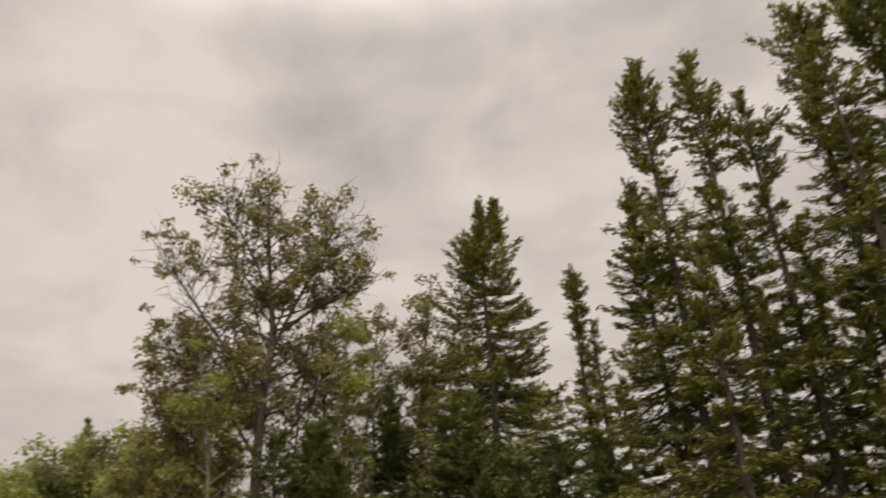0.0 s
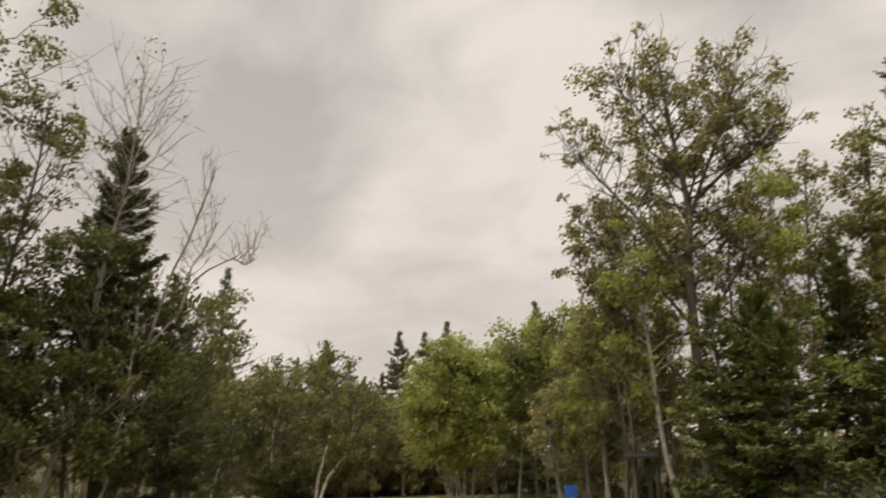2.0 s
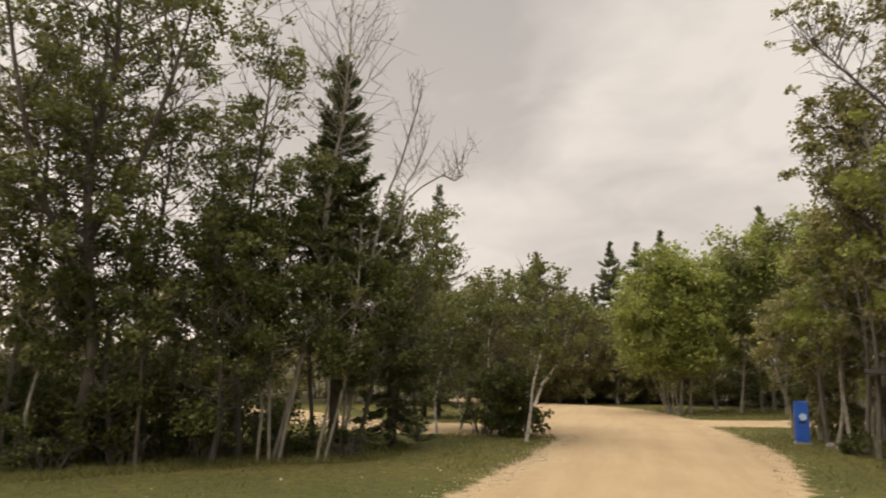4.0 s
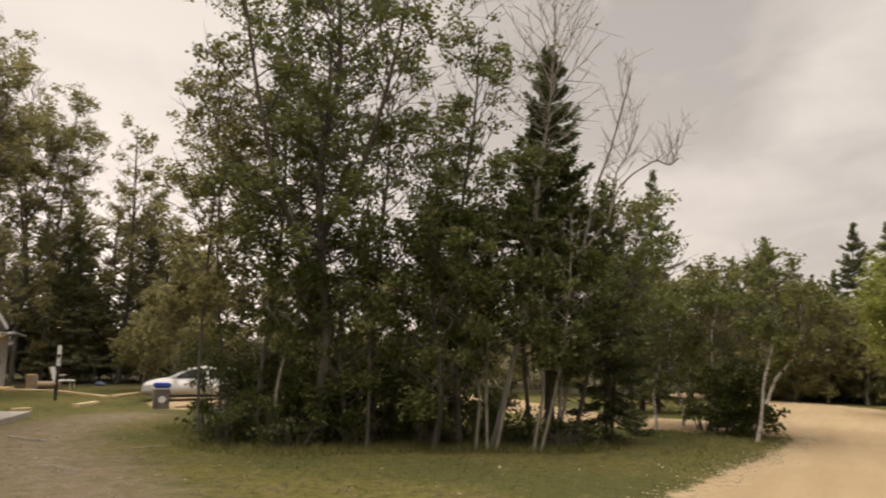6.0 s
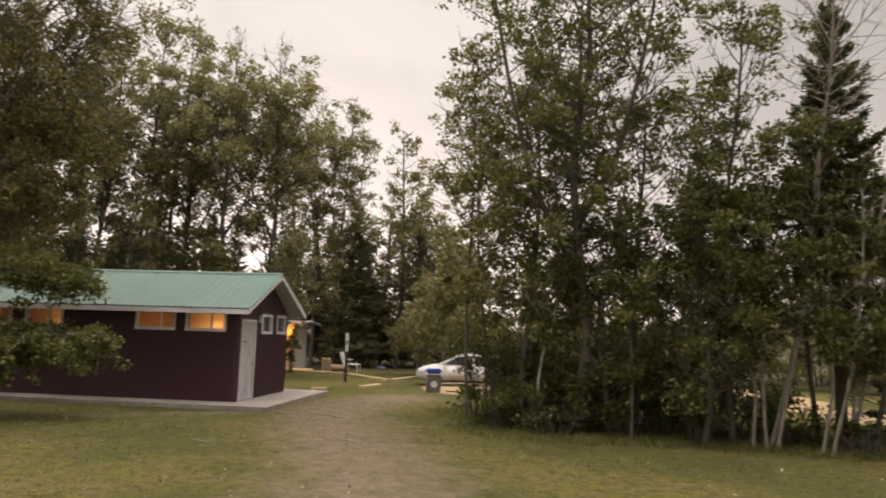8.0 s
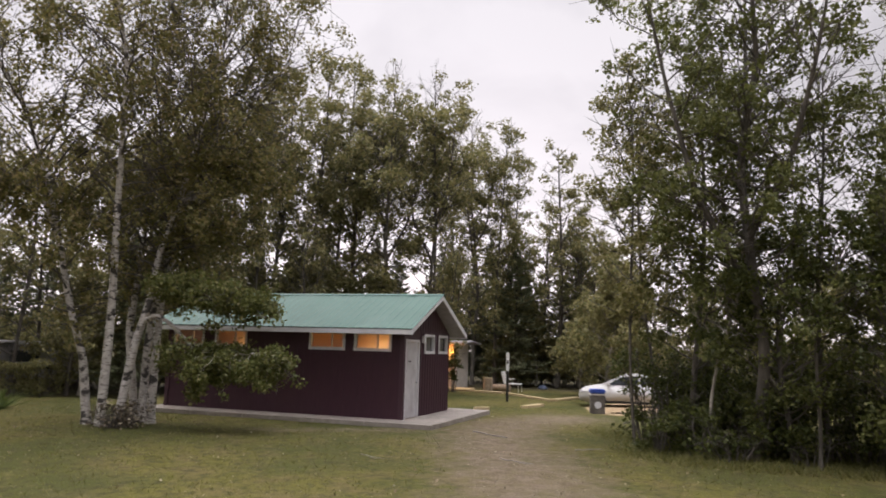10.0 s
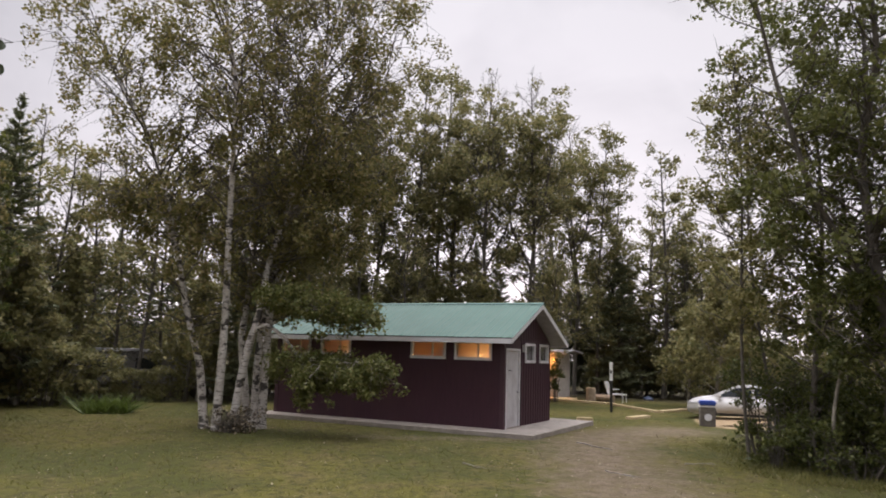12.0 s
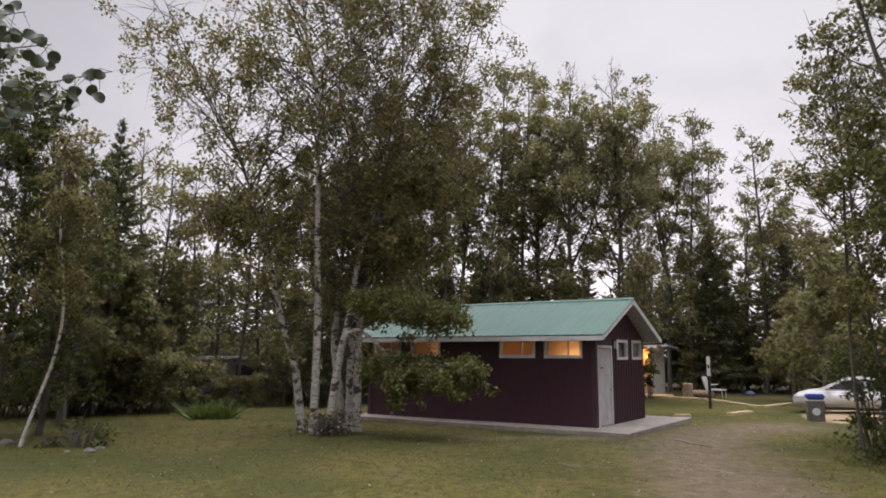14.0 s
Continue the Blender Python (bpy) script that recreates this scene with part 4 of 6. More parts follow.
for i, (az, d, h, r) in enumerate(TALL):
    spruce("spruce_tree", at(az, d), h, "tall thin black spruce with a clubbed top and bare lower boughs", r * 1.0, 0.18, 11 + i, club=0.75, ragged=0.36, dead=0.85, per=1.15, blade=0.14, taper=0.62, group="tall spruces beside the drive", r0=0.125)
for i, (az, d, h, r) in enumerate([(-22.0, 12.8, 7.4, 1.4), (-17.8, 14.6, 9.8, 1.9), (-29.5, 16.0, 8.4, 1.3), (-36.5, 17.0, 9.2, 1.5), (-25.8, 18.0, 8.0, 1.3), (-14.6, 18.5, 6.4, 1.0), (-32.0, 13.6, 6.5, 1.3)]):
    spruce("spruce_tree", at(az, d), h, "medium green spruce filling in behind tall ones", r, 0.08, 31 + i, ragged=0.3, dead=0.3, per=1.3, blade=0.14, group="lower spruces beside the drive")
spruce("spruce_tree", at(-4.5, 17.0), 11.15, "full dark green spruce with a double tip", 2.6, 0.14, 51, ragged=0.03, dead=0.15, per=1.5, step=0.16, twin=True, r0=0.13, taper=0.58)
spruce("spruce_tree", at(-11.8, 17.0), 9.0, "slender spruce with a tufted top", 0.85, 0.2, 52, club=1.2, dead=0.5, per=1.3)
spruce("spruce_tree", at(-13.1, 17.6), 7.7, "slender spruce beside a taller one", 0.9, 0.15, 53, dead=0.3)
for i, (az, d, h, r) in enumerate([(-2.8, 15.5, 5.6, 1.9), (12.2, 15.9, 5.0, 1.5), (3.6, 18.0, 6.4, 1.5), (9.6, 15.8, 5.2, 1.6), (-9.0, 16.0, 4.6, 1.6), (8.0, 15.6, 4.4, 1.7), (-6.0, 14.6, 4.2, 1.7), (-0.5, 16.5, 5.2, 1.6), (-12.4, 15.0, 4.4, 1.6)]):
    spruce("spruce_tree", at(az, d), h, "young full green spruce under poplars", r, 0.02, 61 + i, NEEDLE_YOUNG, dead=0.05, per=2.0, group="young spruces under the poplars")

def polar_stem(ref, rows, d):
    """Trunk points from azimuths and heights at one distance, relative to a tree's foot."""
    rx, ry = polar(*ref)
    return [(polar(az, d)[0] - rx, polar(az, d)[1] - ry, z) for az, z in rows]


# ---- the poplars over them
POPLAR_LEADERS = [
    [(13.9, 0.0), (13.8, 3.0), (13.6, 6.1), (13.0, 7.4), (13.4, 8.5), (13.8, 9.8), (14.2, 12.0)],
    [(13.7, 5.6), (15.8, 6.8), (18.0, 7.7), (20.0, 8.5), (21.4, 9.1)],
    [(13.4, 8.2), (14.6, 9.3), (16.2, 10.2), (17.8, 10.8)],
    [(13.0, 7.2), (11.6, 8.2), (10.0, 9.2), (9.0, 10.0), (8.4, 10.6)],
    [(12.4, 7.6), (10.0, 8.2), (7.8, 8.5), (6.0, 8.7)],
    [(13.8, 4.6), (16.4, 5.8), (18.6, 6.4), (20.4, 6.7)],
    [(13.9, 3.0), (16.8, 4.2), (19.0, 5.0), (20.4, 5.2)],
    [(13.8, 4.0), (11.4, 5.2), (9.6, 6.0), (8.6, 6.8)],
]
broadleaf("poplar_tree", at(13.9, 17.2), 12.3, "tall open-crowned balsam poplar with sparse leaves", 0.30, 1.45, (0, 0), 34, 0.12, 19000, 0.095, 71, BARK_POPLAR, LEAF_POPLAR, top_heavy=0.85, sigma=0.075, minor=0.28, stems=[polar_stem((13.9, 17.2), rows, 17.2) for rows in POPLAR_LEADERS])
for i, (az, d, h, r, n) in enumerate([(0.9, 19.5, 10.1, 1.1, 3800), (-1.6, 19.5, 8.2, 0.9, 2600), (4.6, 19.5, 9.0, 1.4, 4200), (2.6, 18.6, 8.6, 1.2, 4200), (1.6, 20.5, 7.4, 1.4, 3600), (6.4, 20.5, 7.6, 1.6, 4200), (-0.8, 20.5, 7.4, 1.4, 3600), (-8.4, 21.0, 6.6, 1.4, 3600), (11.6, 18.6, 8.8, 1.6, 3400), (16.2, 18.4, 8.8, 1.6, 3400), (19.2, 18.0, 7.9, 1.5, 3000), (9.6, 18.0, 8.4, 1.4, 3000), (9.4, 19.0, 8.0, 1.4, 2600), (19.8, 18.8, 6.6, 1.4, 2800), (22.2, 20.5, 5.6, 1.2, 2400), (17.4, 19.8, 7.6, 1.4, 2600)]):
    broadleaf("poplar_tree", at(az, d), h, "slim balsam poplar with greyish leaves", 0.25, r, (0.2, 0.1), 26, 0.045, int(n * 1.2), 0.095, 81 + i, BARK_POPLAR, LEAF_POPLAR, group="slim poplars beside the drive")
for i, (az, d, h, r, n, ln) in enumerate([(7.0, 16.2, 7.7, 0.95, 3200, (0.1, 0.1)), (15.5, 16.4, 6.8, 1.2, 3000, (-0.95, -0.1)), (18.8, 22.6, 5.4, 1.2, 3600, (0.1, 0.1)), (16.4, 22.0, 5.6, 1.3, 3400, (0.2, 0)), (20.8, 19.8, 5.4, 1.4, 4200, (0.1, 0.1)), (22.6, 21.4, 4.8, 1.2, 3200, (0.1, 0)), (19.2, 20.0, 2.9, 0.5, 500, (0.1, 0)), (21.6, 20.4, 5.0, 1.2, 4200, (0.1, 0)), (18.6, 20.8, 5.6, 1.2, 4200, (0.1, 0.1))]):
    broadleaf("aspen_tree", at(az, d), h, "young yellow-green aspen with pale bark", 0.36, r, ln, 24, 0.055 if i == 1 else 0.04, int(n * 1.1), 0.09, 91 + i, BARK_ASPEN, LEAF_YOUNG, group="young aspens beside the drive")
for i, (az, d, h, r) in enumerate([(20.8, 18.4, 0.4, 0.35), (18.4, 16.2, 0.35, 0.4), (16.2, 15.4, 0.4, 0.5), (13.0, 14.8, 0.45, 0.7), (9.0, 14.6, 1.2, 1.1), (11.6, 17.5, 2.0, 1.2), (20.6, 22.4, 2.2, 1.0), (5.2, 15.0, 1.9, 1.3), (22.6, 22.6, 2.5, 1.0), (17.4, 23.4, 2.6, 1.1)]):
    bush("shrub", at(az, d), h, r, "low leafy roadside shrub with green leaves", 700 if h < 0.5 else 2000, 0.07, 101 + i, LEAF_SHRUB_SHADED, group="shrubs along the drive")

# ---- aspens at the far bend
for i, (az, d, h, r, out) in enumerate([(32.6, 29.4, 5.0, 1.1, 1.3), (32.5, 29.8, 5.9, 1.1, 0.6), (32.2, 29.6, 6.3, 1.1, 0.3), (31.8, 30.0, 6.1, 1.1, 0.0), (31.6, 29.7, 5.6, 1.0, -0.3), (31.2, 30.2, 5.8, 1.1, -0.5), (32.4, 30.4, 4.6, 1.0, 1.0), (31.0, 29.9, 5.0, 1.0, -0.9), (32.7, 29.6, 4.4, 1.1, 1.7), (31.9, 29.5, 5.4, 0.9, 0.1)]):
    broadleaf("aspen_tree", at(az, d), h, "bright green young aspen with a pale thin stem", 0.30, r * 1.15, (-0.85 * out, -0.53 * out), 28, 0.018, 4400, 0.11, 121 + i, BARK_ASPEN, LEAF_YOUNG, bend=0.08, clump=0.2, per=40, group="aspens at the bend")
broadleaf("aspen_tree", at(24.3, 21.5), 3.3, "small aspen with tan and green leaves by the bend", 0.4, 1.0, (0.1, 0.1), 24, 0.03, 2200, 0.085, 129, BARK_ASPEN, LEAF_POPLAR)
for i, (az, d, h, r) in enumerate([(29.2, 32.0, 6.9, 1.3), (27.6, 31.0, 6.4, 1.3), (26.2, 32.5, 7.5, 1.5), (24.6, 31.0, 7.2, 1.4), (23.4, 32.5, 7.7, 1.5), (21.6, 30.0, 6.3, 1.4), (25.4, 34.0, 7.9, 1.4), (20.2, 31.0, 7.0, 1.4)]):
    broadleaf("aspen_tree", at(az, d), h, "green aspen in the wood past the bend", 0.22, r * 1.1, (0.1, 0.1), 28, 0.04, 6000, 0.125, 131 + i, BARK_ASPEN, LEAF_ASPEN if i % 2 else LEAF_YOUNG, clump=0.22, per=40, group="aspens of the wood past the bend")

# ---- shrub with a leaning birch at the end of the island
bush("shrub", at(44.4, 20.6), 2.6, 0.85, "dark shrub with bare stems at the end of the tree island", 3600, 0.095, 141, stems=26)
bush("shrub", at(46.4, 20.8), 1.3, 0.8, "thin twiggy shrub with drooping leaves", 700, 0.10, 142, stems=14)
bush("shrub", at(44.0, 20.0), 1.0, 0.9, "small dark shrub beside a leaning birch", 3200, 0.09, 143, stems=16)
broadleaf("birch_tree", at(43.2, 18.9), 4.4, "slim leaning white birch with thin foliage", 0.5, 1.2, (0, 0), 26, 0.034, 4500, 0.09, 144, BARK_BIRCH, LEAF_ASPEN, stems=[polar_stem((43.2, 18.9), rows, 18.9) for rows in ([(43.2, 0.0), (42.9, 0.5), (42.6, 1.45), (41.9, 2.3), (41.6, 2.75), (41.9, 4.4)], [(42.5, 0.9), (41.9, 1.46), (40.8, 1.9), (40.1, 2.4), (40.0, 3.3)])])
for i, (az, d, h, r, n) in enumerate([(45.6, 21.4, 4.1, 1.1, 6500), (48.2, 21.6, 3.3, 1.1, 5500), (43.2, 20.6, 4.1, 1.1, 6000), (50.0, 20.5, 3.5, 1.1, 5500)]):
    broadleaf("birch_tree", at(az, d), h, "thin young birch over shrubs", 0.33, r, (0.1, 0.1), 30, 0.03, int(n * 0.42), 0.10, 151 + i, BARK_BIRCH, LEAF_ASPEN, profile=ROUND, group="young birches at the island's end")

# ---- the tree island
broadleaf("poplar_tree", at(76.2, 15.3), 11.8, "tall balsam poplar standing over the tree island", 0.26, 3.3, (-0.05, 0.1), 54, 0.11, 21000, 0.095, 161, BARK_POPLAR, LEAF_ASPEN, forks=3, rise=0.55, profile=[(0, 0.45), (0.35, 0.5), (0.55, 0.62), (0.7, 1.0), (0.88, 1.0), (1, 0.45)], clump=0.14)
ISLAND_TREES = [(80.4, 16.2, 8.3, 1.7, 15000), (78.4, 17.6, 8.6, 1.6, 9000), (71.4, 16.2, 7.9, 1.6, 9000), (68.2, 17.2, 7.6, 1.4, 6500), (64.9, 15.7, 9.1, 1.4, 17000), (66.8, 15.2, 4.6, 1.2, 6000), (73.4, 15.2, 4.0, 1.4, 7000)]
for i, (az, d, h, r, n) in enumerate(ISLAND_TREES):
    broadleaf("aspen_tree", at(az, d), h, "leafy aspen in the dense tree island", 0.18, r, (0.15 - 0.05 * i, 0.1), 44, 0.055, int(n * 0.60), 0.085, 171 + i, BARK_POPLAR, LEAF_ASPEN, profile=ROUND, group="aspens of the tree island")
for i, (az, d, h, r, n) in enumerate([(84.4, 16.4, 8.2, 1.15, 11000), (82.4, 17.4, 7.7, 1.5, 8000)]):
    broadleaf("aspen_tree", at(az, d), h, "greyish aspen leaning out at the island's edge", 0.30, r, (-0.1, -0.35), 40, 0.024, int(n * 0.7), 0.08, 186 + i, BARK_POPLAR, LEAF_POPLAR, profile=ROUND, clump=0.11, group="aspens of the tree island")
for i, (az, d, h, r, n) in enumerate([(59.4, 16.2, 5.8, 1.4, 9500), (56.2, 16.4, 5.4, 1.3, 9000), (53.4, 17.6, 5.0, 1.3, 9000), (51.4, 18.6, 4.4, 1.3, 8000)]):
    broadleaf("aspen_tree", at(az, d), h, "low leafy aspen at the island's edge", 0.26, r, (0.1, 0.1), 36, 0.04, int(n * 0.48), 0.085, 182 + i, BARK_POPLAR, LEAF_ASPEN, profile=ROUND, group="low aspens of the tree island")
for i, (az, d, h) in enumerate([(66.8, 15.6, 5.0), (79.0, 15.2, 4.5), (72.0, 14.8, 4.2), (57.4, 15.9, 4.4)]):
    broadleaf("aspen_tree", at(az, d), h, "thin pale-stemmed aspen sapling under taller trees", 0.4, 0.9, (0.45 * (-1) ** i, 0.25 + 0.2 * (i % 3)), 18, 0.026, 2400, 0.09, 191 + i, BARK_ASPEN if i % 2 else BARK_POPLAR, LEAF_SHRUB_SHADED, bend=0.2, group="saplings of the tree island")
PALE_STEMS = [
    [(63.6, 0.0), (63.3, 1.1), (64.2, 2.0), (65.0, 2.9), (65.2, 5.2)],
    [(62.0, 0.0), (61.2, 1.2), (60.3, 2.3), (59.4, 4.0), (59.0, 5.6)],
    [(62.7, 0.0), (62.9, 1.6), (62.4, 3.4), (62.6, 5.4)],
    [(58.6, 0.0), (57.8, 0.9), (57.2, 1.6), (56.4, 3.2), (56.2, 4.8)],
    [(59.2, 0.0), (58.4, 1.2), (58.6, 2.6), (58.2, 4.6)],
]
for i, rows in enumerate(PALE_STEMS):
    broadleaf("aspen_tree", at(rows[0][0], 15.2), rows[-1][1], "thin pale-stemmed aspen sapling under taller trees", 0.42, 0.9, (0, 0), 18, 0.024, 2400, 0.085, 196 + i, BARK_ASPEN, LEAF_SHRUB_SHADED, stems=[polar_stem((rows[0][0], 15.2), rows, 15.2)], group="saplings of the tree island")
spruce("spruce_tree", at(58.0, 16.6), 9.3, "dark dense spruce behind a dead birch", 2.3, 0.45, 201, NEEDLE_DARK, per=2.0, ragged=0.05, dead=0.05, taper=0.78, blade=0.15, step=0.16)
spruce("spruce_tree", at(53.6, 17.2), 6.0, "small dark spruce at the island's edge", 1.3, 0.05, 202, NEEDLE_DARK, per=1.6)
spruce("spruce_tree", at(50.0, 26.0), 8.5, "slim spruce standing alone against the sky", 1.9, 0.1, 203, NEEDLE_DARK, per=1.2, dead=0.05, step=0.24, ragged=0.12, taper=0.9)
spruce("spruce_tree", at(51.1, 26.4), 6.9, "slim spruce beside a taller one", 1.3, 0.1, 204, NEEDLE_DARK, dead=0.05, step=0.24, ragged=0.12, taper=0.9)
DEAD_TOP = [(0, 0.3), (0.4, 0.7), (0.75, 1.0), (1, 0.5)]
broadleaf("dead_birch", at(62.4, 15.4), 9.4, "dead grey birch with bare fine twigs", 0.56, 1.9, (0, 0), 40, 0.034, 110, 0.08, 211, BARK_DEAD, LEAF_POPLAR, rise=1.15, twig=0.8, profile=DEAD_TOP, per=8, clump=0.1, stems=[polar_stem((62.4, 15.4), [(62.4, 0.0), (60.9, 1.7), (59.6, 3.4), (59.1, 4.4), (58.9, 5.5), (58.4, 6.5), (58.0, 7.1), (57.7, 8.2), (57.4, 9.4)], 15.4)])
DEAD_FORKS = [
    ([(57.4, 0.0), (56.8, 2.7), (55.0, 4.7), (54.1, 5.8), (53.2, 6.4), (52.2, 7.4), (51.5, 8.1)], 16),
    ([(56.0, 3.6), (54.8, 4.4), (53.4, 4.9), (52.9, 5.5), (52.7, 6.0), (51.9, 6.3), (51.0, 7.0)], 9),
    ([(53.4, 4.9), (52.6, 5.6), (51.5, 5.9), (49.7, 6.2), (48.7, 6.05), (48.0, 6.2)], 9),
]
broadleaf("dead_birch", at(57.4, 15.9), 8.1, "dead leaning birch with forked bare branches", 0.55, 0.75, (0, 0), 14, 0.024, 0, 0.09, 212, BARK_DEAD, LEAF_POPLAR, rise=1.5, twig=0.65, profile=DEAD_TOP, minor=0.45, stems=[polar_stem((57.4, 15.9), rows, 15.9) for rows, n in DEAD_FORKS])
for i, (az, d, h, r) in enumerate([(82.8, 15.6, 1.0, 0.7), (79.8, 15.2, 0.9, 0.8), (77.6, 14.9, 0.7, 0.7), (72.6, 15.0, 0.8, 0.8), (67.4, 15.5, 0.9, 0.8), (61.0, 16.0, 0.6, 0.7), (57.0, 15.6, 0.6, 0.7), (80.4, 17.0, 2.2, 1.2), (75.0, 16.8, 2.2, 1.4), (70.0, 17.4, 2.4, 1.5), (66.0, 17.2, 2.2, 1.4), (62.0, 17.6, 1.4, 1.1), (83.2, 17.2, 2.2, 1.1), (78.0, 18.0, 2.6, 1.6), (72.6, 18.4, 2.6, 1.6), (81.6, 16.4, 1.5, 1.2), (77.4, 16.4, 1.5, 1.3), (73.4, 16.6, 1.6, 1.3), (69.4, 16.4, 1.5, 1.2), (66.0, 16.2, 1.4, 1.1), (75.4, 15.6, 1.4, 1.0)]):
    bush("shrub", at(az, d), h, r, "undergrowth shrub among the island's stems, shade put into its leaf colour", 2600 if h > 1.3 else 900, 0.075, 221 + i, group="undergrowth of the tree island", stems=14)

# ---- the birch clump before the wash house
def az_offset(az, d, ref):
    x, y = polar(az, d)
    rx, ry = polar(*ref)
    return x - rx, y - ry


BIRCH_AT = (123.6, 18.0)


def stem_points(rows):
    out = []
    for az, z, d in rows:
        dx, dy = az_offset(az, d, BIRCH_AT)
        out.append((dx, dy, z))
    return out


BIRCH_STEMS = [
    [(124.7, -0.05, 18.2), (125.2, 1.2, 18.2), (125.4, 1.56, 18.2), (126.5, 2.64, 18.3), (128.2, 5.0, 18.6), (129.1, 5.9, 18.8), (130.4, 7.2, 19.1), (133.6, 9.0, 19.4)],
    [(123.9, -0.05, 17.8), (123.8, 1.76, 17.7), (123.8, 2.83, 17.7), (124.0, 4.7, 17.6), (124.1, 6.4, 17.6), (124.2, 8.2, 17.5), (125.4, 9.8, 17.4), (126.0, 11.4, 17.4)],
    [(122.8, -0.05, 17.8), (122.1, 1.77, 17.8), (121.3, 2.74, 17.8), (120.9, 3.96, 17.9), (119.6, 5.46, 18.0), (118.5, 7.3, 18.1), (117.4, 9.3, 18.2), (116.4, 11.5, 18.4)],
    [(121.6, -0.05, 18.6), (122.5, 2.1, 18.7), (122.3, 3.09, 18.9), (122.0, 4.45, 19.0), (121.5, 7.0, 19.2), (121.0, 11.2, 19.4)],
    [(120.6, -0.05, 18.2), (120.6, 1.78, 18.3), (120.5, 3.08, 18.5), (120.2, 4.42, 18.6), (117.4, 7.2, 19.0), (111.8, 9.6, 19.2)],
    [(121.2, -0.05, 18.5), (121.2, 1.77, 18.6), (120.9, 3.45, 18.8), (119.0, 5.4, 19.0), (115.2, 7.2, 19.2)],
]
broadleaf("birch_clump", at(*BIRCH_AT), 11.5, "clump of white-barked paper birches with six leaning trunks", 0.34, 2.6, (0, 0), 54, 0.092, 64000, 0.086, 241, BARK_BIRCH, LEAF_BIRCH, droop=0.24, sigma=0.06, stems=[stem_points(r) for r in BIRCH_STEMS], profile=[(0, 0.25), (0.25, 0.5), (0.5, 1.0), (0.75, 1.35), (0.92, 1.45), (1, 1.1)], clump=0.13, per=44, hang=1.1)
low_branch = [(121.4, 2.36, 17.7), (120.7, 2.47, 17.4), (119.8, 2.30, 17.1), (118.9, 2.04, 16.9), (118.1, 1.75, 16.7), (116.2, 1.62, 16.5), (114.0, 1.6, 16.4), (112.0, 1.7, 16.4)]
broadleaf("birch_branch", at(*BIRCH_AT), 2.0, "low hanging birch bough with dense leaves before the wall", 0.63, 0.70, (0, 0), 38, 0.040, 13500, 0.078, 242, BARK_BIRCH, LEAF_BOUGH, droop=0.75, rise=0.05, stems=[stem_points(low_branch)], profile=[(0, 0.6), (0.3, 1.0), (0.75, 0.9), (1, 0.5)], clump=0.10, per=40, twig=0.5, sigma=0.05)
broadleaf("birch_branch", at(*BIRCH_AT), 2.75, "birch bough with leaves hanging over the eave", 0.12, 0.85, (0, 0), 36, 0.025, 8500, 0.08, 243, BARK_BIRCH, LEAF_BOUGH, droop=0.30, rise=0.4, stems=[stem_points([(120.8, 3.4, 17.9), (119.6, 3.0, 17.2), (117.2, 2.75, 16.8), (114.6, 2.6, 16.6), (112.4, 2.45, 16.5)])], clump=0.12)
broadleaf("birch_branch", at(*BIRCH_AT), 5.4, "leafy birch bough hanging above the roof", 0.12, 1.6, (0, 0), 44, 0.035, 6000, 0.084, 244, BARK_BIRCH, LEAF_BIRCH, droop=0.45, rise=0.4, stems=[stem_points([(120.0, 5.0, 18.5), (118.2, 6.1, 18.4), (116.0, 6.3, 18.2), (112.6, 5.6, 18.0)])], clump=0.14, hang=1.1)
broadleaf("birch_branch", at(*BIRCH_AT), 4.2, "leafy birch bough between trunk and roof", 0.12, 1.3, (0, 0), 36, 0.03, 4500, 0.084, 245, BARK_BIRCH, LEAF_BIRCH, droop=0.4, rise=0.3, stems=[stem_points([(120.2, 3.6, 18.4), (118.4, 4.5, 18.3), (116.2, 4.6, 18.2), (114.4, 4.2, 18.1)])], clump=0.14, hang=1.1)
broadleaf("birch_branch", at(*BIRCH_AT), 5.0, "leafy birch bough on the open side of the clump", 0.15, 1.4, (0, 0), 36, 0.03, 6000, 0.084, 246, BARK_BIRCH, LEAF_BIRCH, droop=0.4, rise=0.3, stems=[stem_points([(127.4, 3.9, 18.4), (128.8, 5.0, 18.3), (130.6, 5.4, 18.2), (132.4, 5.0, 18.1)])], clump=0.13, hang=1.0)

# ---- sapling and near twig
broadleaf("birch_tree", at(143.6, 17.2), 6.2, "thin white-stemmed birch sapling at the wood's edge", 0.42, 1.2, (-0.3, 0.4), 26, 0.028, 4200, 0.085, 251, BARK_BIRCH, LEAF_BIRCH, bend=0.2)


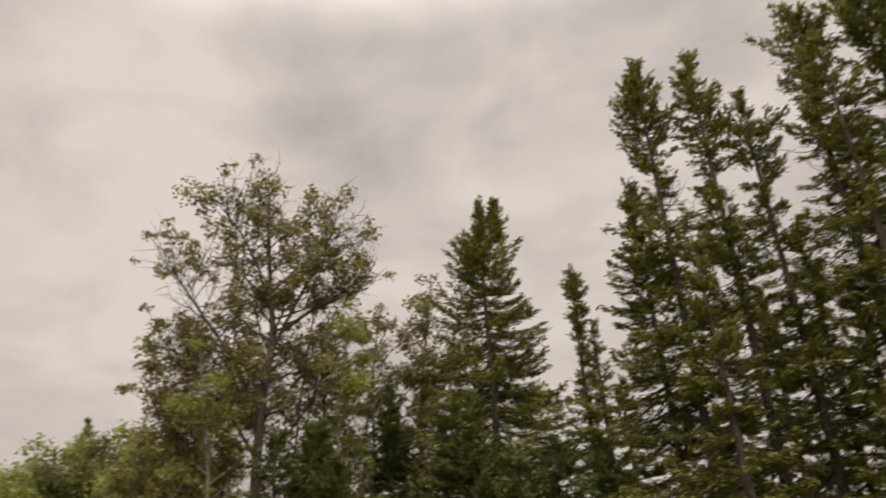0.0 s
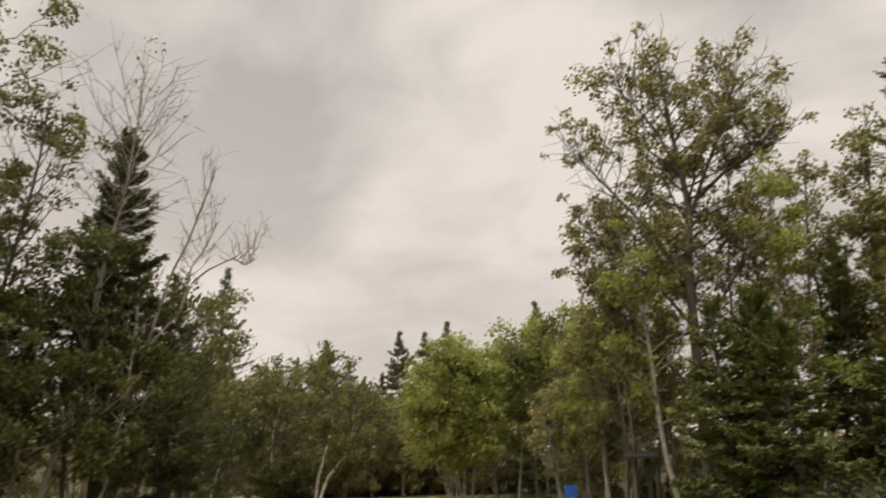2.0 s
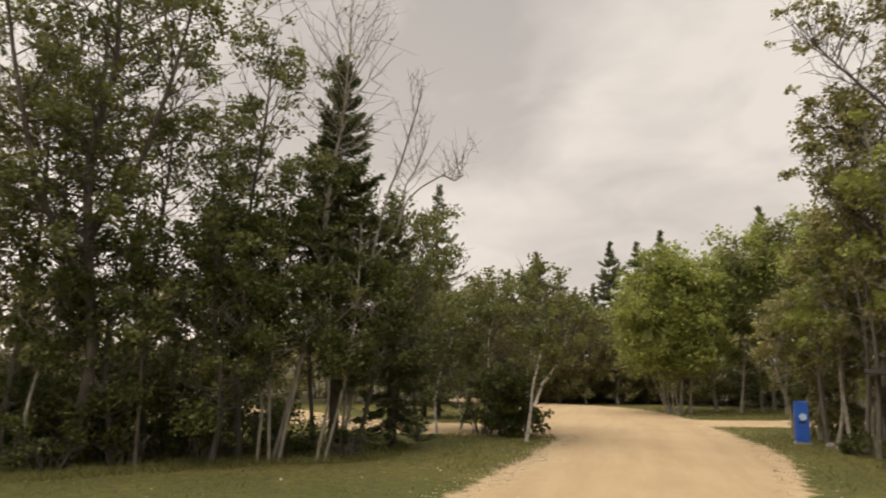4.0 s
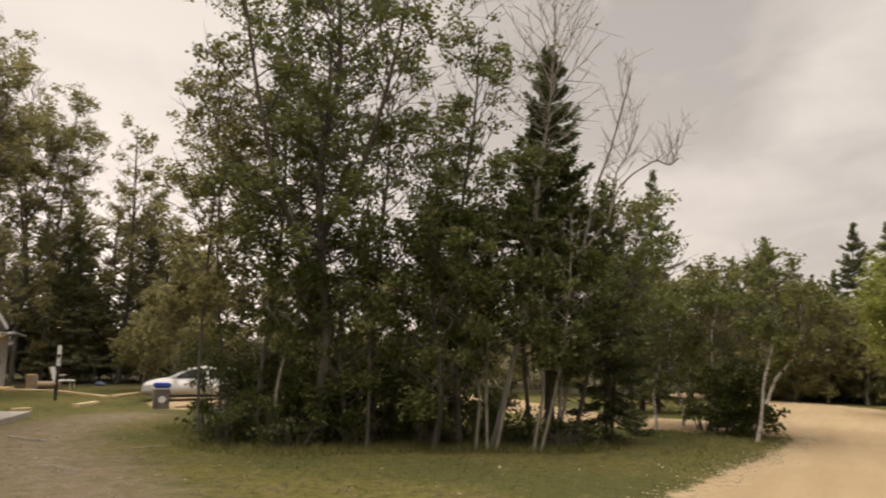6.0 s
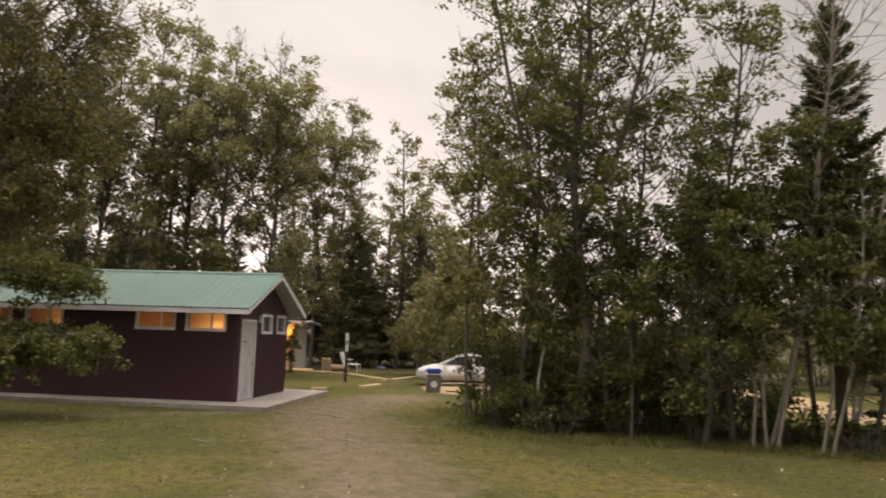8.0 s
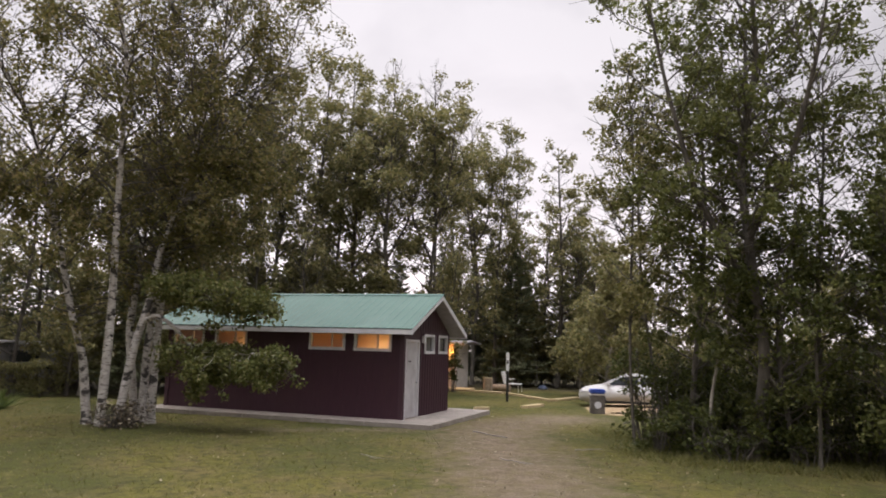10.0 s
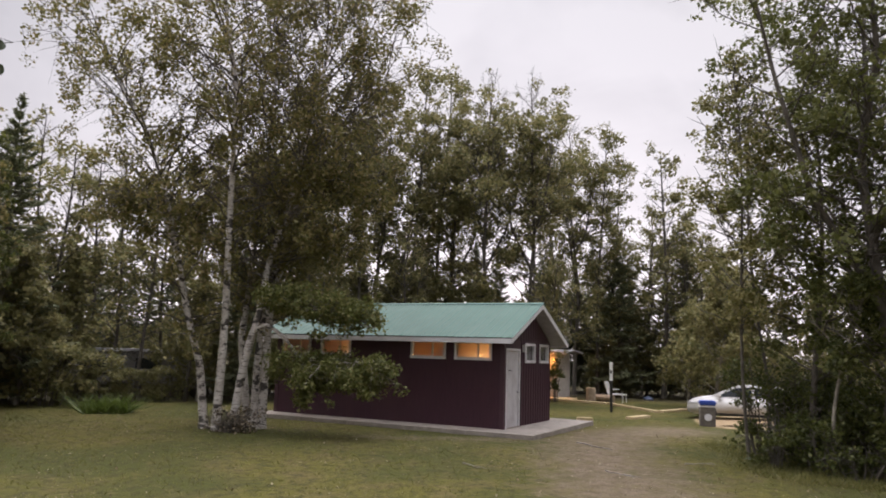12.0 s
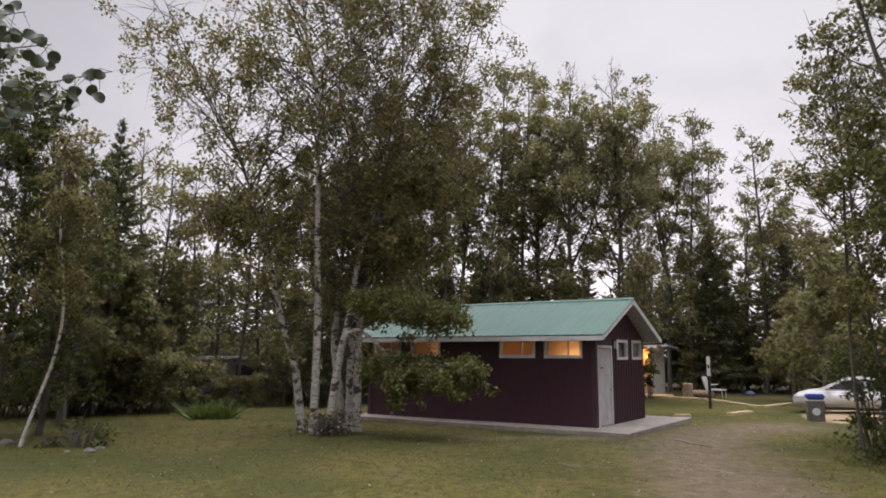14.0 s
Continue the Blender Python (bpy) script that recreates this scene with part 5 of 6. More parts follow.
def near_twig():
    """A sapling beside the drive whose large leaves hang into the view."""
    rng = np.random.default_rng(5)
    gx, gy = polar(153.5, 6.6)
    tw = thing("poplar_sapling", pose(gx, gy, 0), "poplar sapling with large round leaves on thin twigs", "tree")
    k = np.linspace(0, 1, 9)[:, None]
    paths = [(np.array([0, 0, -0.05]) + np.array([0.08, 0.10, 4.6]) * k + 0.04 * np.sin(k * 5), 0.034 * (1 - k[:, 0]) + 0.008)]
    leaves = []
    for (a1, z1), (a2, z2) in (((153.2, 3.45), (139.7, 3.72)), ((153.2, 3.85), (143.8, 3.83)), ((153.2, 3.60), (143.2, 3.54)), ((153.2, 4.05), (145.6, 4.01))):
        p0, p1 = np.array([*polar(a1, 6.5), z1]), np.array([*polar(a2, 5.0), z2])
        k = np.linspace(0, 1, 8)[:, None]
        p = p0 + (p1 - p0) * k + np.array([0, 0, 0.06]) * np.sin(k * 3.1) - np.array([gx, gy, 0])
        paths.append((p, 0.008 * (1 - k[:, 0]) + 0.003))
        for j in range(30):
            kk = 0.30 + 0.70 * (j + rng.random()) / 30
            c = np.array([np.interp(kk, k[:, 0], p[:, i]) for i in range(3)])
            end = c + rng.normal(0, 0.07, 3) - np.array([0, 0, 0.03])
            paths.append((np.stack([c, (c + end) / 2, end]), np.array([0.0024, 0.002, 0.0016])))
            leaves.append(end)
    v, q = tubes(paths, 5)
    link_mesh("stem", quad_mesh("stem", v, q, True), BARK_POPLAR, tw)
    for c in leaves:
        bm = bmesh.new()
        s = rng.uniform(0.034, 0.052)
        ring = [bm.verts.new((math.cos(a) * s * (1 + 0.16 * math.cos(a)), math.sin(a) * s * 0.92, 0.012 * math.cos(2 * a))) for a in np.linspace(0, 6.283, 13)[:-1]]
        mid = bm.verts.new((0, 0, -0.008))
        for i in range(12):
            bm.faces.new((ring[i], ring[(i + 1) % 12], mid))
        n = Vector((0.55, 0.6, 0.2)) + Vector(rng.normal(0, 0.45, 3))
        rot = n.to_track_quat("Z", "Y").to_matrix().to_4x4() @ Matrix.Rotation(rng.uniform(0, 6.28), 4, "Z")
        bm.transform(Matrix.Translation(Vector(c) + Vector((0, 0, -0.04))) @ rot)
        part("leaf", bm, LEAF_SILHOUETTE, tw, smooth=True)


near_twig()

# ---- wood behind: a few trees built once, then repeated
rnd = random.Random(12)


def stand(make, places, group):
    """Build the first tree at its place and repeat it over the others: rows of azimuth, distance, scale."""
    az, d, s = places[0]
    first = make(at(az, d, 0, s), group)
    first.scale = (s, s, s)
    for az, d, s in places[1:]:
        m = at(az, d, rnd.uniform(0, 360))
        c = copy_thing(first, m)
        c.scale = (s, s, s * rnd.uniform(0.94, 1.08))


WG = "trees of the wood behind"
WIDE = [(0, 0.55), (0.25, 0.8), (0.55, 1.0), (0.8, 0.95), (0.93, 0.65), (1, 0.4)]
stand(lambda m, g: broadleaf("poplar_tree", m, 14.0, "tall dense poplar in the wood behind the wash house", 0.15, 2.5, (0.3, 0.1), 60, 0.10, 12500, 0.135, 301, BARK_POPLAR, LEAF_FAR, sigma=0.08, group=g, forks=3, profile=WIDE, clump=0.18, per=32),
      [(103.6, 32, 1.03), (100.4, 32.5, 1.01), (96.8, 40, 1.10), (106.2, 34.5, 0.98), (112.2, 32, 0.94), (115.6, 33, 0.9), (119.4, 31, 0.80), (124.0, 33, 0.8)], WG)
stand(lambda m, g: broadleaf("poplar_tree", m, 14.0, "tall narrow poplar in the wood behind", 0.12, 1.5, (-0.1, 0.2), 50, 0.08, 5600, 0.135, 308, BARK_POPLAR, LEAF_FAR, sigma=0.08, group=g, profile=ROUND, clump=0.17, per=30),
      [(109.5, 33, 1.08), (107.8, 34, 1.04), (95.0, 40, 0.98), (93.9, 41, 0.90), (114.0, 31, 0.9), (117.6, 31.5, 0.82), (121.6, 30, 0.76)], WG)
stand(lambda m, g: broadleaf("poplar_tree", m, 9.0, "thin brownish poplar at the wood's edge", 0.14, 1.25, (-0.2, 0.1), 40, 0.06, 1750, 0.135, 309, BARK_POPLAR, LEAF_FAR, sigma=0.08, group=g, clump=0.16, per=30),
      [(126.2, 28, 0.94), (128.0, 30, 1.0), (129.6, 28.5, 0.98), (131.4, 30, 1.05), (133.0, 28, 0.98), (134.4, 29.5, 1.04), (135.6, 28, 1.02), (136.7, 29, 1.08), (137.7, 28, 1.0), (139.6, 29, 0.98), (140.6, 27, 1.02), (142.0, 28, 1.0), (145.0, 27, 1.0)], WG)
stand(lambda m, g: broadleaf("poplar_tree", m, 11.0, "poplar with open crown in the wood behind", 0.20, 2.3, (-0.2, 0.3), 40, 0.075, 4600, 0.15, 302, BARK_POPLAR, LEAF_FAR, sigma=0.08, group=g, forks=2, profile=ROUND, clump=0.19, per=36),
      [(91.4, 43, 0.98), (93.0, 42, 0.86), (88.4, 41, 0.86), (87.0, 42, 0.84), (84.0, 39, 0.6), (99.2, 31, 0.62), (110.6, 30, 0.66), (116.4, 29.5, 0.62), (79.0, 40, 0.6), (72.0, 40, 0.55), (150.0, 24, 0.8), (155, 22, 0.8)], WG)
broadleaf("poplar_tree", at(90.2, 41.0), 13.6, "pointed open poplar behind the lawn", 0.16, 2.5, (0.1, 0.1), 50, 0.12, 4200, 0.18, 310, BARK_POPLAR, LEAF_FAR, rise=0.4, group=WG, profile=[(0, 0.8), (0.3, 1.0), (0.6, 0.75), (0.85, 0.42), (1, 0.15)], clump=0.2, per=30)
stand(lambda m, g: spruce("spruce_tree", m, 11.5, "dark spruce in the wood behind", 2.5, 0.06, 303, NEEDLE_HAZED, per=0.9, dead=0.1, ragged=0.2, group=g, step=0.24, blade=0.21, taper=0.8),
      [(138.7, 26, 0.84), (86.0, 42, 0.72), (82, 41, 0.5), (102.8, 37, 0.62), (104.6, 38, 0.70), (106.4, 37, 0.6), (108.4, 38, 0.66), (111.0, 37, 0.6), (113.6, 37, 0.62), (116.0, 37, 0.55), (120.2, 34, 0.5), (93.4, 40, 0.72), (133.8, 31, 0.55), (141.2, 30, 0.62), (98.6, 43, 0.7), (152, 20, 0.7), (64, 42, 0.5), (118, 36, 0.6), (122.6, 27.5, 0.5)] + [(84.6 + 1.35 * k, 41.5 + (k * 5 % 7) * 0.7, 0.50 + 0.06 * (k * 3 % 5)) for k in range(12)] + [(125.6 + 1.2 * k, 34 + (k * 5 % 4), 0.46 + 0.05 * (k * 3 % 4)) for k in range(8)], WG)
stand(lambda m, g: spruce("spruce_tree", m, 8.2, "slim spruce on the far skyline", 2.9, 0.08, 304, NEEDLE_HAZED, per=1.2, dead=0.1, ragged=0.2, group=g, step=0.22, blade=0.19, taper=0.9),
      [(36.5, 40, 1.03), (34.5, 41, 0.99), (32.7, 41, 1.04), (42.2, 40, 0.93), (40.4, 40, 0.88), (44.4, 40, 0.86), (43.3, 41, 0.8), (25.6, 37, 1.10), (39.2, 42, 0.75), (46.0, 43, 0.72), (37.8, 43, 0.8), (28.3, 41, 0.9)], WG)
stand(lambda m, g: broadleaf("aspen_tree", m, 5.6, "low aspen of the far wood", 0.12, 1.6, (0.1, 0.2), 34, 0.07, 5200, 0.17, 305, BARK_ASPEN, LEAF_FAR, group=g, profile=ROUND, clump=0.2, per=40),
      [(47.5, 37, 1.0), (45.2, 36, 0.85), (42.8, 36, 0.8), (40.6, 37, 0.85), (38.6, 37, 0.75), (36.2, 37, 0.75), (34.0, 38, 0.8), (50.0, 36, 1.0), (52.5, 34, 1.0), (55.5, 36, 1.1), (58.5, 36, 1.1), (88.4, 34, 0.75), (86.4, 31, 0.9), (84.5, 32, 0.9), (80, 33, 0.8), (76, 34, 0.9), (71, 34, 0.9), (67, 35, 0.9), (63, 35, 1.0), (31, 37, 0.9), (96.0, 44, 0.9), (99.5, 43, 0.9), (93.5, 44, 0.9), (91.8, 42, 0.8), (104.0, 37, 0.7), (111.0, 35, 0.7), (114.5, 34, 0.75), (118.2, 33, 0.9), (122.0, 29, 0.8), (125.4, 28, 0.7), (134.6, 27.5, 0.75), (137.0, 26.0, 0.8), (139.4, 25.5, 0.8), (141.2, 24, 0.8), (103.6, 32, 0.85), (107.0, 32, 0.9), (110.5, 32, 0.95), (114.5, 32, 0.9)], WG)
for i, (az, d, h, r, n) in enumerate([(142.6, 19.5, 7.6, 1.25, 11000), (145.2, 19.0, 8.0, 1.4, 12000), (147.8, 18.0, 8.2, 1.5, 10000), (141.4, 22.0, 7.0, 1.0, 7000)]):
    broadleaf("aspen_tree", at(az, d), h, "leafy green aspen at the wood's edge", 0.08, r, (0.1, 0.1), 44, 0.06, int(n * 0.5), 0.10, 321 + i, BARK_POPLAR, LEAF_SHRUB_SHADED, profile=ROUND, group="aspens at the wood's edge")
stand(lambda m, g: bush("shrub", m, 2.6, 1.9, "dark understorey shrub of the wood", 2600, 0.14, 306, LEAF_FAR, g, 14),
      [(126 + i * 1.9, 33.5 + (i % 2), 1.25) for i in range(6)] + [(127.6 + i * 2.0, 27.5, 0.5) for i in range(4)] + [(135.5 + i * 1.6, 25.5 + (i % 3) * 1.3, 0.9 + 0.1 * (i % 4)) for i in range(10)] + [(126 + i * 2.4, 33.5 + (i % 2), 0.9) for i in range(5)] + [(95 - i * 2.4, 41.0 + (i % 3) * 1.5, 0.9 + 0.12 * (i % 4)) for i in range(20)] + [(46 - i * 1.7, 37.0 + (i % 3), 0.8 + 0.1 * (i % 3)) for i in range(14)] + [(20 - i * 3.0, 22.0 + (i % 3) * 1.5, 0.8 + 0.1 * (i % 3)) for i in range(20)] + [(114 - i * 3.5, 40 + (i % 2), 1.0) for i in range(5)] + [(116 + i * 2.6, 30.5 + (i % 2), 1.0) for i in range(5)], WG)
stand(lambda m, g: broadleaf("poplar_tree", m, 8.5, "poplar deep in the wood", 0.1, 2.3, (0.1, 0.1), 40, 0.12, 4200, 0.19, 307, BARK_POPLAR, LEAF_FAR, sigma=0.2, group=g),
      [(150 - i * 6.1, 46 + (i * 7 % 9), 0.42 + 0.05 * (i % 4)) for i in range(26)] + [(10 - i * 4.6, 25 + (i * 5 % 7), 0.55 + 0.05 * (i % 4)) for i in range(12)], WG)


# ---------------------------------------------------------------- small things
def make_car(m):
    car = thing("car", m, "white hatchback car parked on gravel", "car")
    L, W = 4.2, 1.72
    low = [(0.06, 0.30), (0.0, 0.48), (0.04, 0.68), (0.16, 0.80), (0.55, 0.91), (0.95, 0.96), (3.95, 0.98), (4.15, 0.92), (4.2, 0.55), (4.12, 0.26), (0.35, 0.22)]
    bm = bmesh.new()
    prism(bm, low, 1, -W / 2, W / 2)
    bmesh.ops.bevel(bm, geom=[e for e in bm.edges if abs(e.verts[0].co.y - e.verts[1].co.y) < 0.01], offset=0.07, segments=3, affect="EDGES")
    part("body", bm, CAR_PAINT, car, "white painted car body", True)
    bm = bmesh.new()
    cab = [(0.80, 0.93), (1.65, 1.38), (2.10, 1.46), (3.1, 1.44), (3.75, 1.22), (4.02, 0.96)]
    lo = [bm.verts.new((x, -W / 2 + 0.06 + 0.28 * (z - 0.93), z)) for x, z in cab]
    hi = [bm.verts.new((x, W / 2 - 0.06 - 0.28 * (z - 0.93), z)) for x, z in cab]
    for i in range(6):
        bm.faces.new((lo[i], lo[(i + 1) % 6], hi[(i + 1) % 6], hi[i]))
    bm.faces.new(lo)
    bm.faces.new(hi[::-1])
    bmesh.ops.recalc_face_normals(bm, faces=bm.faces[:])
    bmesh.ops.bevel(bm, geom=bm.edges[:], offset=0.04, segments=2, affect="EDGES")
    part("cabin", bm, CAR_PAINT, car, smooth=False)
    for s in (-1, 1):
        def y_at(z):
            return s * (W / 2 - 0.052 - 0.28 * (z - 0.93))
        for name, poly in (("front_window", [(1.10, 0.97), (1.72, 1.31), (2.10, 1.37), (2.32, 1.37), (2.32, 0.98)]), ("rear_window", [(2.42, 0.98), (2.42, 1.36), (3.1, 1.35), (3.5, 1.2), (3.6, 0.99)])):
            bm = bmesh.new()
            f = [bm.verts.new((x, y_at(z) + s * 0.006, z)) for x, z in poly]
            b = [bm.verts.new((x, y_at(z) - s * 0.02, z)) for x, z in poly]
            n = len(poly)
            bm.faces.new(f)
            bm.faces.new(b[::-1])
            for i in range(n):
                bm.faces.new((f[i], f[(i + 1) % n], b[(i + 1) % n], b[i]))
            bmesh.ops.recalc_face_normals(bm, faces=bm.faces[:])
            part(name, bm, CAR_GLASS, car, "dark side window")
        part("mirror", boxed(1.10, 1.25, *sorted((s * 0.86, s * 1.0)), 0.94, 1.06, bevel=0.03), CAR_PAINT, car)
        part("headlight", boxed(0.03, 0.42, *sorted((s * 0.55, s * 0.868)), 0.60, 0.72, bevel=0.03), HEADLIGHT, car, "clear headlight")
        part("door_seam", boxed(2.365, 2.378, *sorted((s * 0.855, s * 0.864)), 0.32, 0.95), BLACK_METAL, car)
        part("sill", boxed(0.95, 3.1, *sorted((s * 0.80, s * 0.868)), 0.20, 0.30, bevel=0.02), BLACK_METAL, car)
        for x in (0.78, 3.40):
            w = part("tyre", rod(bmesh.new(), (x, s * 0.70, 0.305), (x, s * 0.885, 0.305), 0.305, 0.305, 28), TYRE, car, smooth=False)
            part("rim", rod(bmesh.new(), (x, s * 0.80, 0.305), (x, s * 0.895, 0.305), 0.20, 0.18, 18), RIM, w)
    bm = bmesh.new()
    vs = [bm.verts.new(p) for p in ((0.90, -0.66, 0.985), (0.90, 0.66, 0.985), (1.62, 0.58, 1.372), (1.62, -0.58, 1.372))]
    bm.faces.new(vs)
    bmesh.ops.solidify(bm, geom=bm.faces[:], thickness=0.02)
    bm.transform(Matrix.Translation((-0.025, 0, 0.02)))
    part("windscreen", bm, CAR_GLASS, car, "dark windscreen")
    part("grille", boxed(-0.005, 0.05, -0.4, 0.4, 0.40, 0.52, bevel=0.015), BLACK_METAL, car)
    return car


make_car(pose(-27.75, 0.75, 0.01, 0, 0, 84) @ Matrix.Diagonal((0.9, 0.9, 0.83, 1)))


def make_bin(m):
    b = thing("litter_bin", m, "brown stone-sided litter bin with blue lid", "bin")
    part("body", prism(bmesh.new(), [(-0.22, 0), (0.22, 0), (0.24, 0.64), (-0.24, 0.64)], 1, -0.22, 0.22), BIN_BODY, b)
    part("lid", boxed(-0.26, 0.26, -0.25, 0.25, 0.645, 0.78, bevel=0.04), BLUE_LID, b, "blue plastic lid")
    part("bag", boxed(-0.245, 0.245, -0.232, 0.232, 0.58, 0.635, bevel=0.01), WHITE_PLASTIC, b, "edge of pale bin bag")
    part("badge", rod(bmesh.new(), (0.20, 0.0, 0.28), (0.236, 0.0, 0.28), 0.11, 0.11, 24), TRIM, b, "round pale badge")
    return b


make_bin(pose(-24.3, 1.20, 0, 0, 0, 4))


def make_post(m):
    p = thing("sign_post", m, "black post with narrow white sign on the lawn", "sign")
    part("post", boxed(-0.05, 0.05, -0.05, 0.05, -0.1, 1.16, bevel=0.008), BLACK_METAL, p)
    s = part("sign_plate", boxed(-0.02, 0.02, -0.06, 0.06, 1.10, 1.86, bevel=0.006), WHITE_PLASTIC, p, "narrow white plate")
    part("dark_bar", boxed(0.0205, 0.024, -0.03, 0.03, 1.42, 1.56), BLACK_METAL, s)
    return p


make_post(pose(-28.5, -2.0, 0, 0, 0, 0))


def make_chair(m):
    c = thing("lounge_chair", m, "white resin lounge chair on the lawn", "chair")
    part("seat", boxed(-0.3, 0.75, -0.3, 0.3, 0.34, 0.40, bevel=0.015), WHITE_PLASTIC, c)
    for i in range(5):
        y = -0.27 + i * 0.135
        bm = boxed(-0.025, 0.025, y - 0.04, y + 0.04, 0.0, 0.62, bevel=0.01)
        bm.transform(Matrix.Translation((-0.3, 0, 0.38)) @ Matrix.Rotation(radians(-22), 4, "Y"))
        part("back_slat", bm, WHITE_PLASTIC, c)
    for x in (-0.25, 0.7):
        for y in (-0.28, 0.28):
            part("leg", rod(bmesh.new(), (x, y, 0), (x * 0.96, y, 0.35), 0.03), WHITE_PLASTIC, c)
    for y in (-0.33, 0.33):
        part("armrest", boxed(-0.35, 0.2, y - 0.03, y + 0.03, 0.58, 0.62, bevel=0.01), WHITE_PLASTIC, c)
    return c


make_chair(pose(-35.4, -2.35, 0, 0, 0, 75) @ Matrix.Diagonal((0.72, 0.9, 0.98, 1)))


def make_block(m):
    s = thing("chopping_block", m, "sawn log chopping block on the lawn", "log")
    bm = rod(bmesh.new(), (0, 0, 0), (0, 0, 0.62), 0.23, 0.22, 18)
    part("log", bm, STUMP_WOOD, s)
    part("cut_face", rod(bmesh.new(), (0, 0, 0.62), (0, 0, 0.645), 0.21, 0.20, 18), LUMBER, s, "pale sawn top")
    return s


make_block(pose(-34.6, -3.35, 0))
lg = thing("log_bench", pose(-35.2, -2.9, 0, 0, 0, 70), "low log lying beside the chopping block", "log")
part("log", rod(bmesh.new(), (-0.6, 0, 0.17), (0.6, 0, 0.17), 0.17, 0.16, 14), STUMP_WOOD, lg)


def make_board(a, b, w=0.19):
    (ax, ay), (bx, by) = a, b
    ln, ang = math.hypot(bx - ax, by - ay), math.degrees(math.atan2(by - ay, bx - ax))
    o = thing("board", pose((ax + bx) / 2, (ay + by) / 2, 0.03, 0, 0, ang), "pale sawn board lying on the grass", "board", "boards on the lawn")
    part("plank", boxed(-ln / 2, ln / 2, -w / 2, w / 2, -0.05, 0.045, bevel=0.006), LUMBER, o)


for a, b, w in (((-25.4, -1.2), (-26.7, -0.65), 0.26), ((-34.4, -5.0), (-33.4, -2.5), 0.4), ((-33.3, -2.4), (-29.4, -0.35), 0.22), ((-29.6, -0.2), (-31.8, 0.75), 0.3), ((-24.0, -2.75), (-24.2, -2.3), 0.2)):
    make_board(a, b, w)


def make_blue_box(m):
    b = thing("blue_box", m, "tall blue metal dispenser box on a pale base", "dispenser")
    part("cabinet", boxed(-0.155, 0.155, -0.14, 0.14, 0.05, 1.03, bevel=0.015), BLUE_PAINT, b)
    part("base", boxed(-0.19, 0.19, -0.18, 0.18, -0.03, 0.05, bevel=0.01), CONCRETE, b, "pale concrete base")
    part("badge", rod(bmesh.new(), (0.02, -0.135, 0.66), (0.02, -0.146, 0.66), 0.085, 0.085, 24), PALE_PRINT, b, "round pale emblem")
    part("lower_door", boxed(-0.13, 0.13, -0.15, -0.135, 0.12, 0.46, bevel=0.004), BLUE_PAINT, b)
    part("coin_slot", boxed(-0.08, 0.08, -0.146, -0.135, 0.50, 0.56), BLACK_METAL, b)
    return b


make_blue_box(pose(-8.15, 18.55, 0, 0, 0, 29))


def make_shelter(m):
    s = thing("notice_post", m, "dark wooden post with a small flat roof", "shelter")
    part("post", boxed(-0.05, 0.05, -0.05, 0.05, -0.05, 1.74, bevel=0.006), DARK_WOOD, s)
    part("box", boxed(-0.09, 0.09, -0.08, 0.08, 1.36, 1.62, bevel=0.008), DARK_WOOD, s)
    part("roof", prism(bmesh.new(), [(-0.3, 1.76), (0.0, 1.84), (0.3, 1.76), (0.3, 1.72), (-0.3, 1.72)], 0, -0.52, 0.24), DARK_WOOD, s)
    return s


make_shelter(pose(*polar(18.0, 17.8), 0, 0, 0, 20))


def make_far_house():
    """The lit building past the wash house: its lamp under the eave, its pale wall."""
    hx, hy = polar(100.2, 36.5)
    m = pose(hx, hy, 0, 0, 0, 82)
    h = thing("guest_cabin", m, "pale cabin with warm lamp under the eave", "cabin")
    part("wall_front", boxed(-5.0, 1.4, 0.0, 0.15, 0.0, 2.30), HOUSE_WALL, h)
    part("wall_side", boxed(1.25, 1.4, 0.15, 2.2, 0.0, 2.30), HOUSE_WALL, h)
    part("wall_back", boxed(-5.0, 1.4, 2.2, 2.35, 0.0, 2.30), HOUSE_WALL, h)
    part("roof", prism(bmesh.new(), [(-0.5, 2.20), (1.1, 2.32), (2.8, 2.20), (2.8, 2.27), (1.1, 2.39), (-0.5, 2.27)], 0, -5.3, 2.0), SOFFIT, h, "grey metal roof")
    part("eave_board", boxed(-5.3, 2.0, -0.53, -0.503, 2.17, 2.28), TRIM, h)
    part("soffit", boxed(-5.2, 1.95, -0.49, -0.005, 2.14, 2.165), LUMBER, h, "pale boarded soffit")
    part("porch_floor", boxed(-4.0, 2.4, -1.5, -0.005, 0.0, 0.10), LUMBER, h, "pale plank porch")
    part("door", boxed(-0.6, 0.25, -0.03, -0.003, 0.12, 2.05, bevel=0.004), DOOR_PAINT, h)
    for x in (1.0, 1.3):
        part("lamp", rod(bmesh.new(), (x, -0.16, 1.76), (x, -0.16, 1.90), 0.075, 0.06, 14), BULB, h, "small warm lamp")
    lamp = new("porch_lamp", bpy.data.lights.new("porch_lamp", "POINT"))
    lamp.data.energy, lamp.data.color, lamp.data.shadow_soft_size = 42, (1.0, 0.40, 0.12), 0.08
    lamp.matrix_world = m @ Matrix.Translation((1.30, -0.62, 1.86))
    return h


make_far_house()
bush("shrub", at(98.3, 33.6), 2.5, 0.75, "thin dark shrub before a lit porch", 1300, 0.10, 411, LEAF_SHRUB_SHADED, stems=7)


